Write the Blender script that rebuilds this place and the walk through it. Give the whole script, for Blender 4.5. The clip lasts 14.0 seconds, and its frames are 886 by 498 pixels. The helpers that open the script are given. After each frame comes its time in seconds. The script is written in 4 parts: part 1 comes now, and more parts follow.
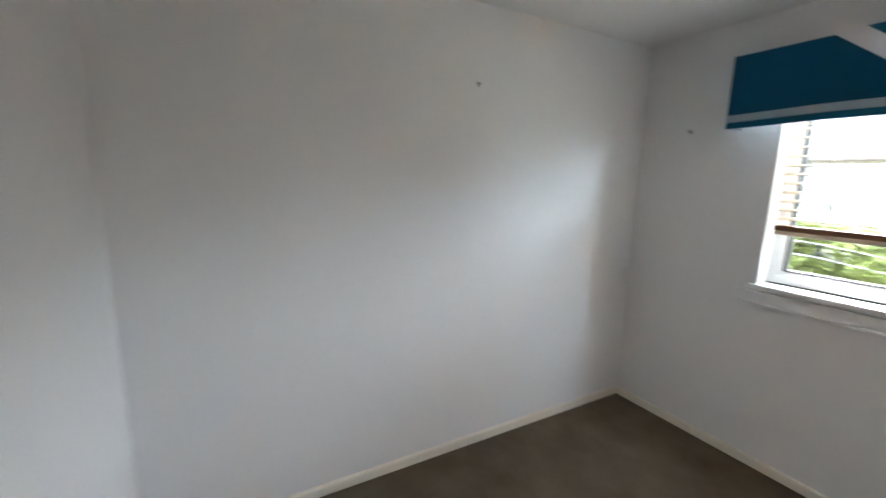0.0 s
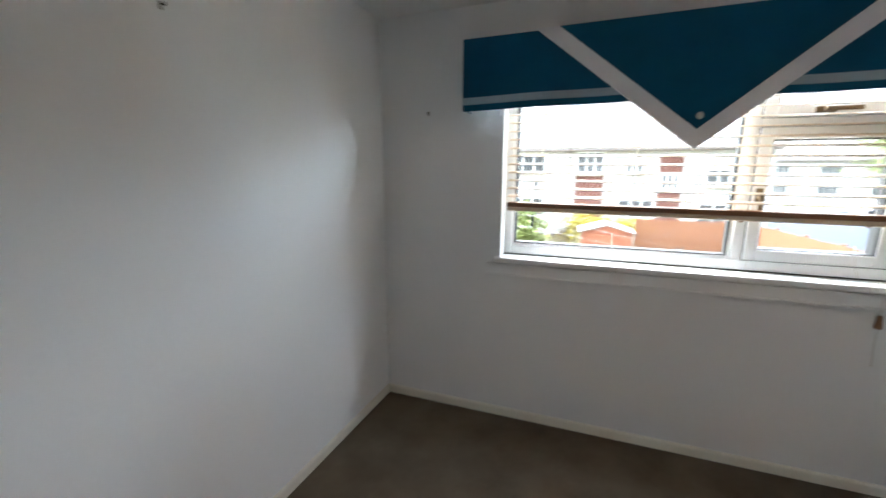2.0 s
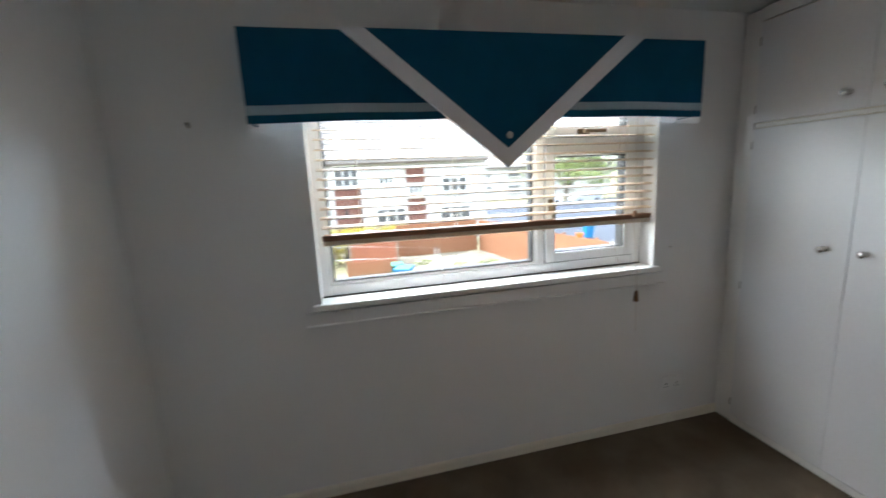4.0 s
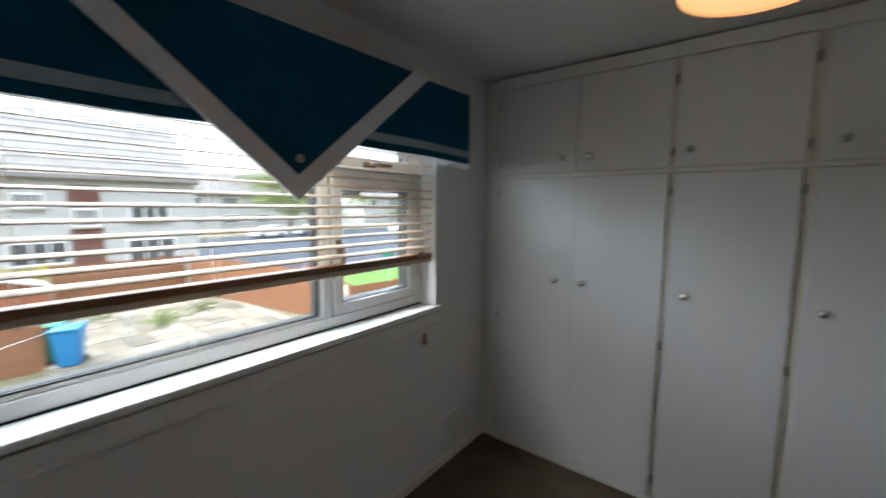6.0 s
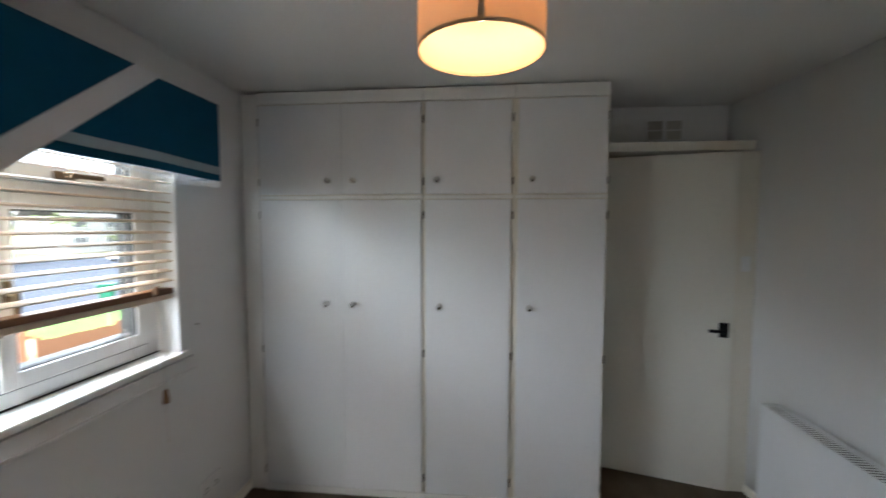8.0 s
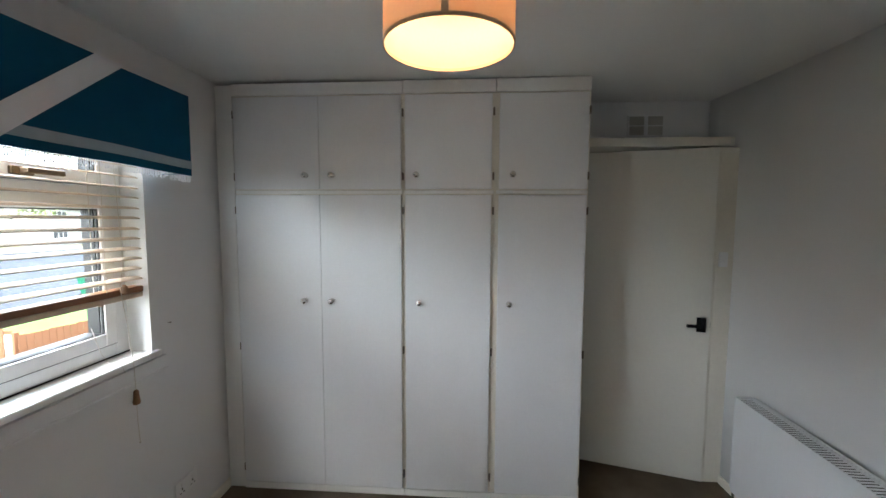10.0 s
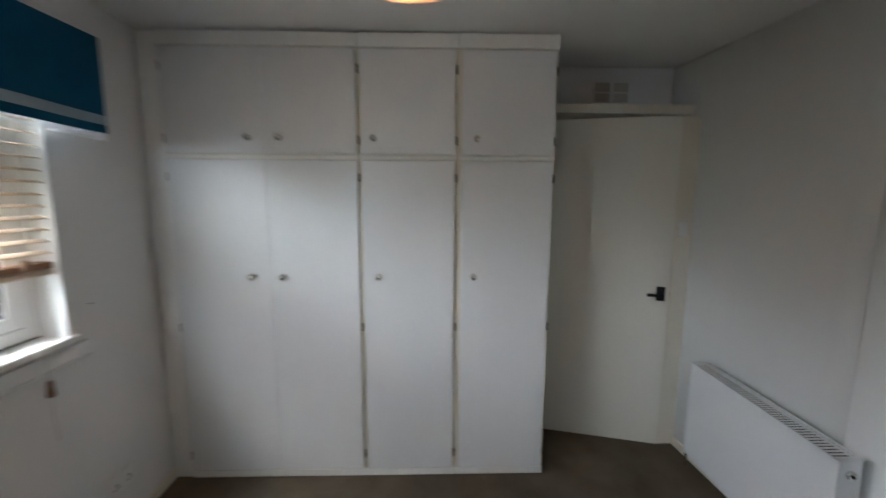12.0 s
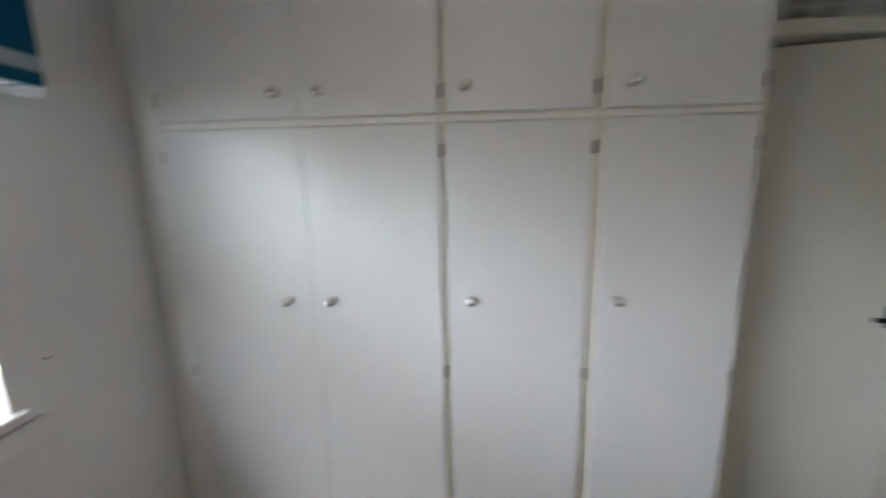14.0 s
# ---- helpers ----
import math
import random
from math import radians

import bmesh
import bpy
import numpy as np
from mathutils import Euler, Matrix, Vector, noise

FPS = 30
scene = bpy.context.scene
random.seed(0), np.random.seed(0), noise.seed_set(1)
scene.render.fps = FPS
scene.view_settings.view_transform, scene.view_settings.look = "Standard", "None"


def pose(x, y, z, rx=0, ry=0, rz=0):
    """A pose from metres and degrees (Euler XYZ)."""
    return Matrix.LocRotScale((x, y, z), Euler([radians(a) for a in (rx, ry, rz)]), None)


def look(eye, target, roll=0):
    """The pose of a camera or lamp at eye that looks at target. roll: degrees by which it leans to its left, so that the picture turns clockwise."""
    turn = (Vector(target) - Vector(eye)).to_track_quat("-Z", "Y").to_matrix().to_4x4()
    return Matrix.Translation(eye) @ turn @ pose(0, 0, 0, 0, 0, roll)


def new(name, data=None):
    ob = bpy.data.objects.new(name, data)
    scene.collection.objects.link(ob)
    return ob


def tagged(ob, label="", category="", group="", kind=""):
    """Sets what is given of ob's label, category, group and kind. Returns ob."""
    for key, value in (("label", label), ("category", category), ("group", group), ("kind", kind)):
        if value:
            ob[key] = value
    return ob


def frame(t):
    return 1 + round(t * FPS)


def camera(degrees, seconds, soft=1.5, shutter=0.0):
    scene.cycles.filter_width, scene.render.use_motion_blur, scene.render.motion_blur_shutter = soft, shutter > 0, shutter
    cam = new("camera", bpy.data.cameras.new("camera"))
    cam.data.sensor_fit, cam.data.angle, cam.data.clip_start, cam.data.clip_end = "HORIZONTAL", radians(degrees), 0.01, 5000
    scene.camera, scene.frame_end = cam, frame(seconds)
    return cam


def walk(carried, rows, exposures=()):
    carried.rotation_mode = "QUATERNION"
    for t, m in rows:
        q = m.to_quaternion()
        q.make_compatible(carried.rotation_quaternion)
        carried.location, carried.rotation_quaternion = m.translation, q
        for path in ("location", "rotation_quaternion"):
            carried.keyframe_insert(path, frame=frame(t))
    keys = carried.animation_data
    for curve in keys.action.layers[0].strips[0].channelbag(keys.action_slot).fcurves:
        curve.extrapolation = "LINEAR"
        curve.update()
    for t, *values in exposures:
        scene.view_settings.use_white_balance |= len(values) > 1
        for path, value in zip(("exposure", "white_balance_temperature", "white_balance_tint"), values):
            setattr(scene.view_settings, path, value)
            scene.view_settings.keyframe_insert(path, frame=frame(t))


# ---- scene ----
cam = camera(96.4, 14.0, soft=1.5, shutter=1.0)
PATH = [
    (0, (1.634, -2.382, 1.549), (-0.072, -1.402, 1.188), 1.1),
    (0.5, (1.441, -2.351, 1.563), (-0.039, -1.07, 1.152), 1.2),
    (1, (1.339, -2.312, 1.547), (0.132, -0.766, 1.158), -0.5),
    (1.5, (1.26, -2.258, 1.536), (0.302, -0.56, 1.092), -1.1),
    (2, (1.185, -2.154, 1.516), (0.502, -0.315, 1.124), 0.1),
    (2.5, (1.095, -2.061, 1.565), (0.61, -0.16, 1.175), 0.1),
    (3, (0.964, -1.991, 1.569), (0.845, -0.023, 1.232), -0.9),
    (3.2, (0.913, -1.972, 1.571), (0.929, -0.004, 1.216), -2.0),
    (5.3, (0.851, -1.476, 1.577), (2.042, 0.112, 1.33), -0.9),
    (5.5, (0.84, -1.444, 1.586), (2.167, 0.029, 1.32), -0.9),
    (6, (0.826, -1.347, 1.594), (2.394, -0.127, 1.368), 0.3),
    (6.5, (0.86, -1.324, 1.608), (2.638, -0.426, 1.428), 1.0),
    (7, (0.851, -1.327, 1.605), (2.751, -0.719, 1.464), 0.4),
    (7.5, (0.845, -1.326, 1.593), (2.81, -0.974, 1.473), 0.7),
    (8, (0.856, -1.338, 1.605), (2.844, -1.152, 1.486), 0.1),
    (8.2, (0.861, -1.346, 1.597), (2.855, -1.23, 1.499), 0.4),
    (10.3, (0.882, -1.388, 1.626), (2.871, -1.252, 1.465), 0.2),
    (10.5, (0.878, -1.354, 1.594), (2.87, -1.225, 1.469), 0.3),
    (11, (0.892, -1.356, 1.586), (2.883, -1.243, 1.426), -0.1),
    (11.5, (0.914, -1.35, 1.596), (2.903, -1.257, 1.41), -0.2),
    (12, (0.996, -1.39, 1.58), (2.977, -1.444, 1.308), 0.3),
    (12.5, (1.228, -1.45, 1.584), (3.192, -1.652, 1.263), 0.4),
    (13, (1.41, -1.454, 1.587), (3.368, -1.711, 1.269), 1.4),
    (13.5, (1.569, -1.314, 1.589), (3.54, -1.468, 1.288), -1.1),
    (14, (1.691, -1.115, 1.591), (3.651, -0.984, 1.213), -1.3),
]
EXPOSURES = [(t, stops, 6080, 10) for t, stops in ((0.0, 4.68), (1.5, 4.38), (3.0, 3.98), (5.3, 3.28), (6.5, 2.82), (7.5, 3.48), (8.2, 3.77), (11.0, 3.93), (12.0, 3.85), (12.5, 4.25), (13.0, 4.26), (14.0, 4.2))]
walk(cam, [(t, look(eye, target, roll)) for t, eye, target, roll in PATH], EXPOSURES)

# ---- world and large lights ----
world = bpy.data.worlds.new("sky")
scene.world = world
world.use_nodes = True
wn, wl = world.node_tree.nodes, world.node_tree.links
sky = wn.new("ShaderNodeTexSky")
sky.sky_type, sky.sun_disc = "NISHITA", False
sky.sun_elevation, sky.sun_rotation = radians(54), radians(-40)
sky.dust_density, sky.air_density = 4.0, 1.0
cloud = wn.new("ShaderNodeHueSaturation")
cloud.inputs["Saturation"].default_value = 0.3
wl.new(sky.outputs[0], cloud.inputs["Color"])
wl.new(cloud.outputs[0], wn["Background"].inputs["Color"])
wn["Background"].inputs["Strength"].default_value = 0.15

LAMP_WATTS = 0.155
sun = new("sun", bpy.data.lights.new("sun", "SUN"))
sun.data.energy, sun.data.angle, sun.data.color = 1.5, radians(165), (0.89, 0.96, 1.0)
# high to one side of the window, spread wide by the cloud
sun.matrix_world = look((-4.6, 5.5, 9.9), (0, 0, 0))


# added strip lamps, unseen in the window opening's outer edge, boosting the daylight
def fill_strip(watts, across, up, eye, target):
    lamp = new("window_fill_lamp", bpy.data.lights.new("window_fill_lamp", "AREA"))
    lamp.data.shape, lamp.data.size, lamp.data.size_y = "RECTANGLE", across, up
    lamp.data.energy, lamp.data.color = watts, (0.76, 0.89, 1.0)
    lamp.matrix_world = look(eye, target)


fill_strip(0.8, 1.70, 0.19, (1.607, 0.205, 1.985), (1.607, -0.6, 1.62))
fill_strip(3.6, 0.048, 0.92, (2.478, 0.203, 1.55), (0.5, -0.9, 1.45))
fill_strip(1.1, 0.048, 0.92, (0.736, 0.203, 1.55), (2.7, -0.9, 1.45))

# ---- materials ----
def material(name, color, rough=0.6, metal=0.0, vary=0.06, scale=6.0, grain=90.0, bump=0.15, depth=0.002, spec=0.5, stretch=None):
    """Colour varied at two scales, with a fine relief."""
    m = bpy.data.materials.new(name)
    m.use_nodes = True
    n, l = m.node_tree.nodes, m.node_tree.links
    b = n["Principled BSDF"]
    b.inputs["Roughness"].default_value, b.inputs["Metallic"].default_value = rough, metal
    b.inputs["Specular IOR Level"].default_value = spec
    co = n.new("ShaderNodeTexCoord")
    where = co.outputs["Object"]
    if stretch:
        mp = n.new("ShaderNodeMapping")
        mp.inputs["Scale"].default_value = stretch
        l.new(where, mp.inputs["Vector"])
        where = mp.outputs[0]
    big, small = n.new("ShaderNodeTexNoise"), n.new("ShaderNodeTexNoise")
    for t, s, d in ((big, scale, 4.0), (small, grain, 3.0)):
        t.inputs["Scale"].default_value, t.inputs["Detail"].default_value = s, d
        l.new(where, t.inputs["Vector"])
    mix = n.new("ShaderNodeMath")
    mix.operation = "MULTIPLY_ADD"
    mix.inputs[1].default_value = 0.45
    half = n.new("ShaderNodeMath")
    half.operation = "MULTIPLY"
    half.inputs[1].default_value = 0.55
    l.new(big.outputs["Fac"], half.inputs[0])
    l.new(small.outputs["Fac"], mix.inputs[0])
    l.new(half.outputs[0], mix.inputs[2])
    ramp = n.new("ShaderNodeValToRGB")
    lo, hi = [c * (1 - vary) for c in color], [min(1.0, c * (1 + vary)) for c in color]
    ramp.color_ramp.elements[0].position, ramp.color_ramp.elements[1].position = 0.3, 0.7
    ramp.color_ramp.elements[0].color, ramp.color_ramp.elements[1].color = (*lo, 1), (*hi, 1)
    l.new(mix.outputs[0], ramp.inputs[0])
    l.new(ramp.outputs[0], b.inputs["Base Color"])
    if bump:
        bp = n.new("ShaderNodeBump")
        bp.inputs["Strength"].default_value, bp.inputs["Distance"].default_value = bump, depth
        l.new(mix.outputs[0], bp.inputs["Height"])
        l.new(bp.outputs[0], b.inputs["Normal"])
    return m


WALL = material("white wall paint", (0.80, 0.80, 0.795), 0.75, vary=0.025, scale=1.6, grain=160, bump=0.12, depth=0.0015)
CEIL = material("white ceiling paint", (0.82, 0.815, 0.80), 0.85, vary=0.03, scale=1.2, grain=120, bump=0.15)
CARPET = material("brown carpet", (0.125, 0.100, 0.072), 0.95, vary=0.38, scale=5, grain=330, bump=0.9, depth=0.006, spec=0.1)
GLOSS = material("white gloss paint", (0.84, 0.835, 0.81), 0.35, vary=0.03, scale=3, grain=60, bump=0.06, depth=0.001)
CREAM = material("cream gloss paint", (0.77, 0.73, 0.64), 0.4, vary=0.04, scale=3, grain=60, bump=0.06, depth=0.001)
DOORWHITE = material("white satin wardrobe paint", (0.78, 0.785, 0.79), 0.42, vary=0.03, scale=2.2, grain=70, bump=0.1, depth=0.001)
UPVC = material("white plastic", (0.82, 0.82, 0.81), 0.3, vary=0.02, scale=4, grain=40, bump=0)
GASKET = material("black rubber", (0.02, 0.02, 0.02), 0.6, vary=0.1)
TEAL = material("teal fabric", (0.004, 0.085, 0.165), 0.85, vary=0.12, scale=9, grain=420, bump=0.4, depth=0.001, spec=0.15)
RIBBON = material("white satin ribbon", (0.78, 0.79, 0.82), 0.5, vary=0.05, scale=14, grain=300, bump=0.3, depth=0.001)
GREYRIBBON = material("silver grey ribbon", (0.34, 0.42, 0.48), 0.5, vary=0.08, scale=20, grain=300, bump=0.3, depth=0.001)
SLAT = material("pale wood slat", (0.70, 0.575, 0.44), 0.45, vary=0.1, scale=3, grain=60, stretch=(1, 12, 12), bump=0.1)
RAIL = material("dark wood rail", (0.24, 0.11, 0.045), 0.4, vary=0.25, scale=4, grain=60, stretch=(1, 14, 14), bump=0.15)
CHROME = material("brushed chrome", (0.72, 0.71, 0.69), 0.22, metal=1.0, vary=0.04, bump=0)
BRASS = material("dull hinge metal", (0.22, 0.19, 0.15), 0.45, metal=1.0, vary=0.2)
BLACK = material("black handle paint", (0.008, 0.008, 0.009), 0.6, vary=0.2, bump=0.05, spec=0.2)
RAD = material("white radiator enamel", (0.74, 0.76, 0.78), 0.3, vary=0.02, scale=3, bump=0)
# also the colour put in for shade inside the radiator and socket holes
DARK = material("dark parts and painted shade", (0.025, 0.023, 0.022), 0.9, vary=0.1)
GRILLE = material("grey vent mesh", (0.52, 0.50, 0.45), 0.6, vary=0.1)
WOODBIT = material("brown wood tassel", (0.25, 0.13, 0.06), 0.5, vary=0.2)
CORD = material("pale cord", (0.62, 0.58, 0.52), 0.8, vary=0.1)
FENCE = material("orange brown timber", (0.22, 0.105, 0.058), 0.8, vary=0.2, scale=2, grain=30, stretch=(6, 6, 1), bump=0.4, depth=0.004, spec=0.08)
SHEDWOOD = material("red brown shed timber", (0.31, 0.125, 0.075), 0.8, vary=0.2, scale=2, grain=30, stretch=(1, 1, 6), bump=0.4, depth=0.004, spec=0.08)
OLDWOOD = material("grey old timber", (0.12, 0.10, 0.085), 0.9, vary=0.3, scale=3, grain=40, bump=0.4, depth=0.004, spec=0.08)
RENDERED = material("white roughcast", (0.45, 0.44, 0.425), 0.9, vary=0.08, scale=0.6, grain=14, bump=0.6, depth=0.02, spec=0.08)
BROWNPANEL = material("red brown panel", (0.15, 0.075, 0.06), 0.7, vary=0.15, scale=2, grain=20, spec=0.08)
ROOFTILE = material("grey brown roof tile", (0.26, 0.242, 0.23), 0.9, vary=0.25, scale=1.5, grain=9, bump=0.5, depth=0.03, spec=0.08)
ASPHALT = material("grey asphalt", (0.042, 0.049, 0.064), 0.75, vary=0.2, scale=0.5, grain=60, bump=0.4, depth=0.004, spec=0.08)
SLABS = material("pale paving", (0.31, 0.275, 0.225), 0.9, vary=0.38, scale=0.8, grain=20, bump=0.4, depth=0.006, spec=0.08)
EARTH = material("rough garden ground", (0.18, 0.165, 0.105), 0.95, vary=0.4, scale=0.7, grain=12, bump=0.5, depth=0.02, spec=0.08)
GRASS = material("green lawn", (0.10, 0.18, 0.045), 0.9, vary=0.3, scale=1.0, grain=40, bump=0.6, depth=0.02, spec=0.08)
LEAF = material("green leaves", (0.16, 0.195, 0.05), 0.6, vary=0.35, scale=3, grain=30, bump=0)
YELLOWLEAF = material("yellow green leaves", (0.36, 0.31, 0.03), 0.6, vary=0.35, scale=3, grain=30, bump=0)
BARK = material("bark", (0.09, 0.07, 0.05), 0.9, vary=0.3, bump=0.6, depth=0.01)
BLUEBIN = material("blue bin plastic", (0.015, 0.16, 0.36), 0.45, vary=0.1)
GREENBIN = material("green bin plastic", (0.012, 0.17, 0.09), 0.45, vary=0.1)
CARWHITE = material("white car paint", (0.78, 0.78, 0.78), 0.25, vary=0.02, bump=0)
CARGREY = material("silver car paint", (0.42, 0.45, 0.48), 0.3, metal=0.4, vary=0.03, bump=0)
CARGLASS = material("dark car glass", (0.03, 0.035, 0.04), 0.1, vary=0.05, bump=0)
TYRE = material("tyre rubber", (0.02, 0.02, 0.02), 0.8, vary=0.1)
FARGLASS = material("far window glass", (0.07, 0.075, 0.08), 0.12, vary=0.15, scale=1, bump=0)


def glass_material():
    m = bpy.data.materials.new("window glass")
    m.use_nodes = True
    n, l = m.node_tree.nodes, m.node_tree.links
    n.remove(n["Principled BSDF"])
    clear, gloss, mix, facing = n.new("ShaderNodeBsdfTransparent"), n.new("ShaderNodeBsdfGlossy"), n.new("ShaderNodeMixShader"), n.new("ShaderNodeLayerWeight")
    gloss.inputs["Roughness"].default_value = 0.02
    clear.inputs["Color"].default_value = (0.80, 0.815, 0.81, 1)
    steep, scaled = n.new("ShaderNodeMath"), n.new("ShaderNodeMath")
    steep.operation, steep.inputs[1].default_value = "POWER", 4.0
    scaled.operation, scaled.inputs[1].default_value, scaled.inputs[2].default_value = "MULTIPLY_ADD", 0.5, 0.025
    l.new(facing.outputs["Facing"], steep.inputs[0])
    l.new(steep.outputs[0], scaled.inputs[0])
    l.new(scaled.outputs[0], mix.inputs[0])
    l.new(clear.outputs[0], mix.inputs[1])
    l.new(gloss.outputs[0], mix.inputs[2])
    l.new(mix.outputs[0], n["Material Output"].inputs["Surface"])
    return m


def shade_material():
    m = bpy.data.materials.new("cream fabric shade")
    m.use_nodes = True
    n, l = m.node_tree.nodes, m.node_tree.links
    n.remove(n["Principled BSDF"])
    d, t, mix = n.new("ShaderNodeBsdfDiffuse"), n.new("ShaderNodeBsdfTranslucent"), n.new("ShaderNodeMixShader")
    weave, ramp = n.new("ShaderNodeTexNoise"), n.new("ShaderNodeValToRGB")
    weave.inputs["Scale"].default_value = 160
    ramp.color_ramp.elements[0].color, ramp.color_ramp.elements[1].color = (0.84, 0.66, 0.47, 1), (0.90, 0.72, 0.54, 1)
    co = n.new("ShaderNodeTexCoord")
    l.new(co.outputs["Object"], weave.inputs["Vector"])
    l.new(weave.outputs["Fac"], ramp.inputs[0])
    l.new(ramp.outputs[0], d.inputs["Color"])
    l.new(ramp.outputs[0], t.inputs["Color"])
    mix.inputs[0].default_value = 0.35
    l.new(d.outputs[0], mix.inputs[1])
    l.new(t.outputs[0], mix.inputs[2])
    l.new(mix.outputs[0], n["Material Output"].inputs["Surface"])
    return m


def bulb_material():
    m = bpy.data.materials.new("lit bulb")
    m.use_nodes = True
    b = m.node_tree.nodes["Principled BSDF"]
    b.inputs["Emission Color"].default_value = (1.0, 0.74, 0.46, 1)
    b.inputs["Emission Strength"].default_value = 1.5
    return m


GLASS, SHADE, BULB = glass_material(), shade_material(), bulb_material()


# ---- mesh helpers ----
def box(bm, x0, x1, y0, y1, z0, z1, bevel=0.0):
    vs = [bm.verts.new((x, y, z)) for x in (x0, x1) for y in (y0, y1) for z in (z0, z1)]
    fs = [bm.faces.new([vs[i] for i in f]) for f in ((0, 1, 3, 2), (4, 6, 7, 5), (0, 4, 5, 1), (2, 3, 7, 6), (0, 2, 6, 4), (1, 5, 7, 3))]
    if bevel:
        es = list({e for f in fs for e in f.edges})
        bmesh.ops.bevel(bm, geom=es, offset=bevel, segments=2, affect="EDGES", profile=0.5)
    return bm


def boxed(*dims, bevel=0.0):
    return box(bmesh.new(), *dims, bevel=bevel)


def lathe(bm, profile, segments=24, at=(0, 0, 0), axis="z"):
    """Turns (radius, height) pairs round an axis."""
    rings = []
    for r, h in profile:
        ring = []
        for i in range(segments):
            a = 2 * math.pi * i / segments
            c, s = r * math.cos(a), r * math.sin(a)
            p = {"z": (c, s, h), "x": (h, c, s), "y": (s, h, c)}[axis]
            ring.append(bm.verts.new((p[0] + at[0], p[1] + at[1], p[2] + at[2])))
        rings.append(ring)
    for a, b in zip(rings, rings[1:]):
        for i in range(segments):
            j = (i + 1) % segments
            bm.faces.new((a[i], a[j], b[j], b[i]))
    for ring, r in ((rings[0], profile[0][0]), (rings[-1], profile[-1][0])):
        if r > 1e-4:
            bm.faces.new(ring if ring is rings[-1] else ring[::-1])
    return bm


def tube(bm, points, radius, segments=8):
    """A round cord along points."""
    pts = [Vector(p) for p in points]
    rings = []
    for i, p in enumerate(pts):
        d = (pts[min(i + 1, len(pts) - 1)] - pts[max(i - 1, 0)]).normalized()
        u = d.cross(Vector((0.31, 0.77, 0.55))).normalized()
        v = d.cross(u)
        rings.append([bm.verts.new(p + radius * (math.cos(2 * math.pi * k / segments) * u + math.sin(2 * math.pi * k / segments) * v)) for k in range(segments)])
    for a, b in zip(rings, rings[1:]):
        for k in range(segments):
            bm.faces.new((a[k], a[(k + 1) % segments], b[(k + 1) % segments], b[k]))
    bm.faces.new(rings[0][::-1])
    bm.faces.new(rings[-1])
    return bm


def prism(bm, outline, y0, y1):
    """An outline of (x, z) pairs drawn out from y0 to y1."""
    a = [bm.verts.new((x, y0, z)) for x, z in outline]
    b = [bm.verts.new((x, y1, z)) for x, z in outline]
    bm.faces.new(a)
    bm.faces.new(b[::-1])
    for i in range(len(a)):
        j = (i + 1) % len(a)
        bm.faces.new((a[j], a[i], b[i], b[j]))
    return bm


def part(name, bm, mat, parent=None, label="", smooth=False):
    me = bpy.data.meshes.new(name)
    bmesh.ops.recalc_face_normals(bm, faces=bm.faces)
    bm.to_mesh(me)
    bm.free()
    me.materials.append(mat)
    if smooth:
        for p in me.polygons:
            p.use_smooth = True
    ob = new(name, me)
    ob.parent = parent
    return tagged(ob, label=label)


def thing(name, label, category, at=(0, 0, 0), rz=0.0, group=""):
    ob = new(name)
    ob.empty_display_size = 0.1
    ob.matrix_world = pose(*at, 0, 0, rz)
    return tagged(ob, label, category, group)


def setting(name, bm, mat, label, category):
    return tagged(part(name, bm, mat), label, category, kind="structure")


# ---- the room ----
# window wall y = 0, east wall x = 3.48; the west wall and the wall with the radiator are a little out of square
CEILING, EAST, WARD, GROUND, FLOOR = 2.344, 3.48, 2.99, -2.6, 0.06
WX0, WX1, WZ0, WZ1, OUT = 0.722, 2.492, 1.036, 2.10, 0.24   # window opening and outer face
S0, S1, WEST1 = -2.725, -2.945, -0.07
BENDX, BENDY = 2.0, -2.893
SLANT, SLANTW = math.degrees(math.atan2(S1 - BENDY, EAST - BENDX)), math.degrees(math.atan2(BENDY - S0, BENDX))


def south(x):
    """The wall with the radiator, bent a little beside it."""
    if x < BENDX:
        return S0 + (BENDY - S0) * x / BENDX
    return BENDY + (S1 - BENDY) * (x - BENDX) / (EAST - BENDX)


floor = setting("floor", boxed(-0.2, 4.8, -3.25, OUT, -0.25, FLOOR), CARPET, "brown grey short-pile fitted carpet", "carpet")
ceiling = setting("ceiling", boxed(-0.2, 4.8, -3.25, OUT, CEILING, CEILING + 0.2), CEIL, "white painted plaster ceiling", "ceiling")
bm = bmesh.new()
vs = [bm.verts.new((x, y, z)) for z in (0.0, CEILING) for x, y in ((0.0, OUT), (0.0, 0.0), (WEST1, S0), (WEST1, -3.25), (-0.3, -3.25), (-0.3, OUT))]
bm.faces.new(vs[:6])
bm.faces.new(vs[6:])
for i in range(6):
    bm.faces.new((vs[i], vs[(i + 1) % 6], vs[6 + (i + 1) % 6], vs[6 + i]))
setting("wall_west", bm, WALL, "plain white painted wall with one small nail", "wall")
bm = bmesh.new()
box(bm, 0.001, WX0, 0.0, OUT, 0.0, CEILING)
box(bm, WX1, EAST, 0.0, OUT, 0.0, CEILING)
box(bm, WX0, WX1, 0.0, OUT, 0.0, WZ0 - 0.03)
box(bm, WX0, WX1, 0.0, OUT, WZ1, CEILING)
setting("wall_north", bm, WALL, "white painted wall round a wide window", "wall")
bm = bmesh.new()
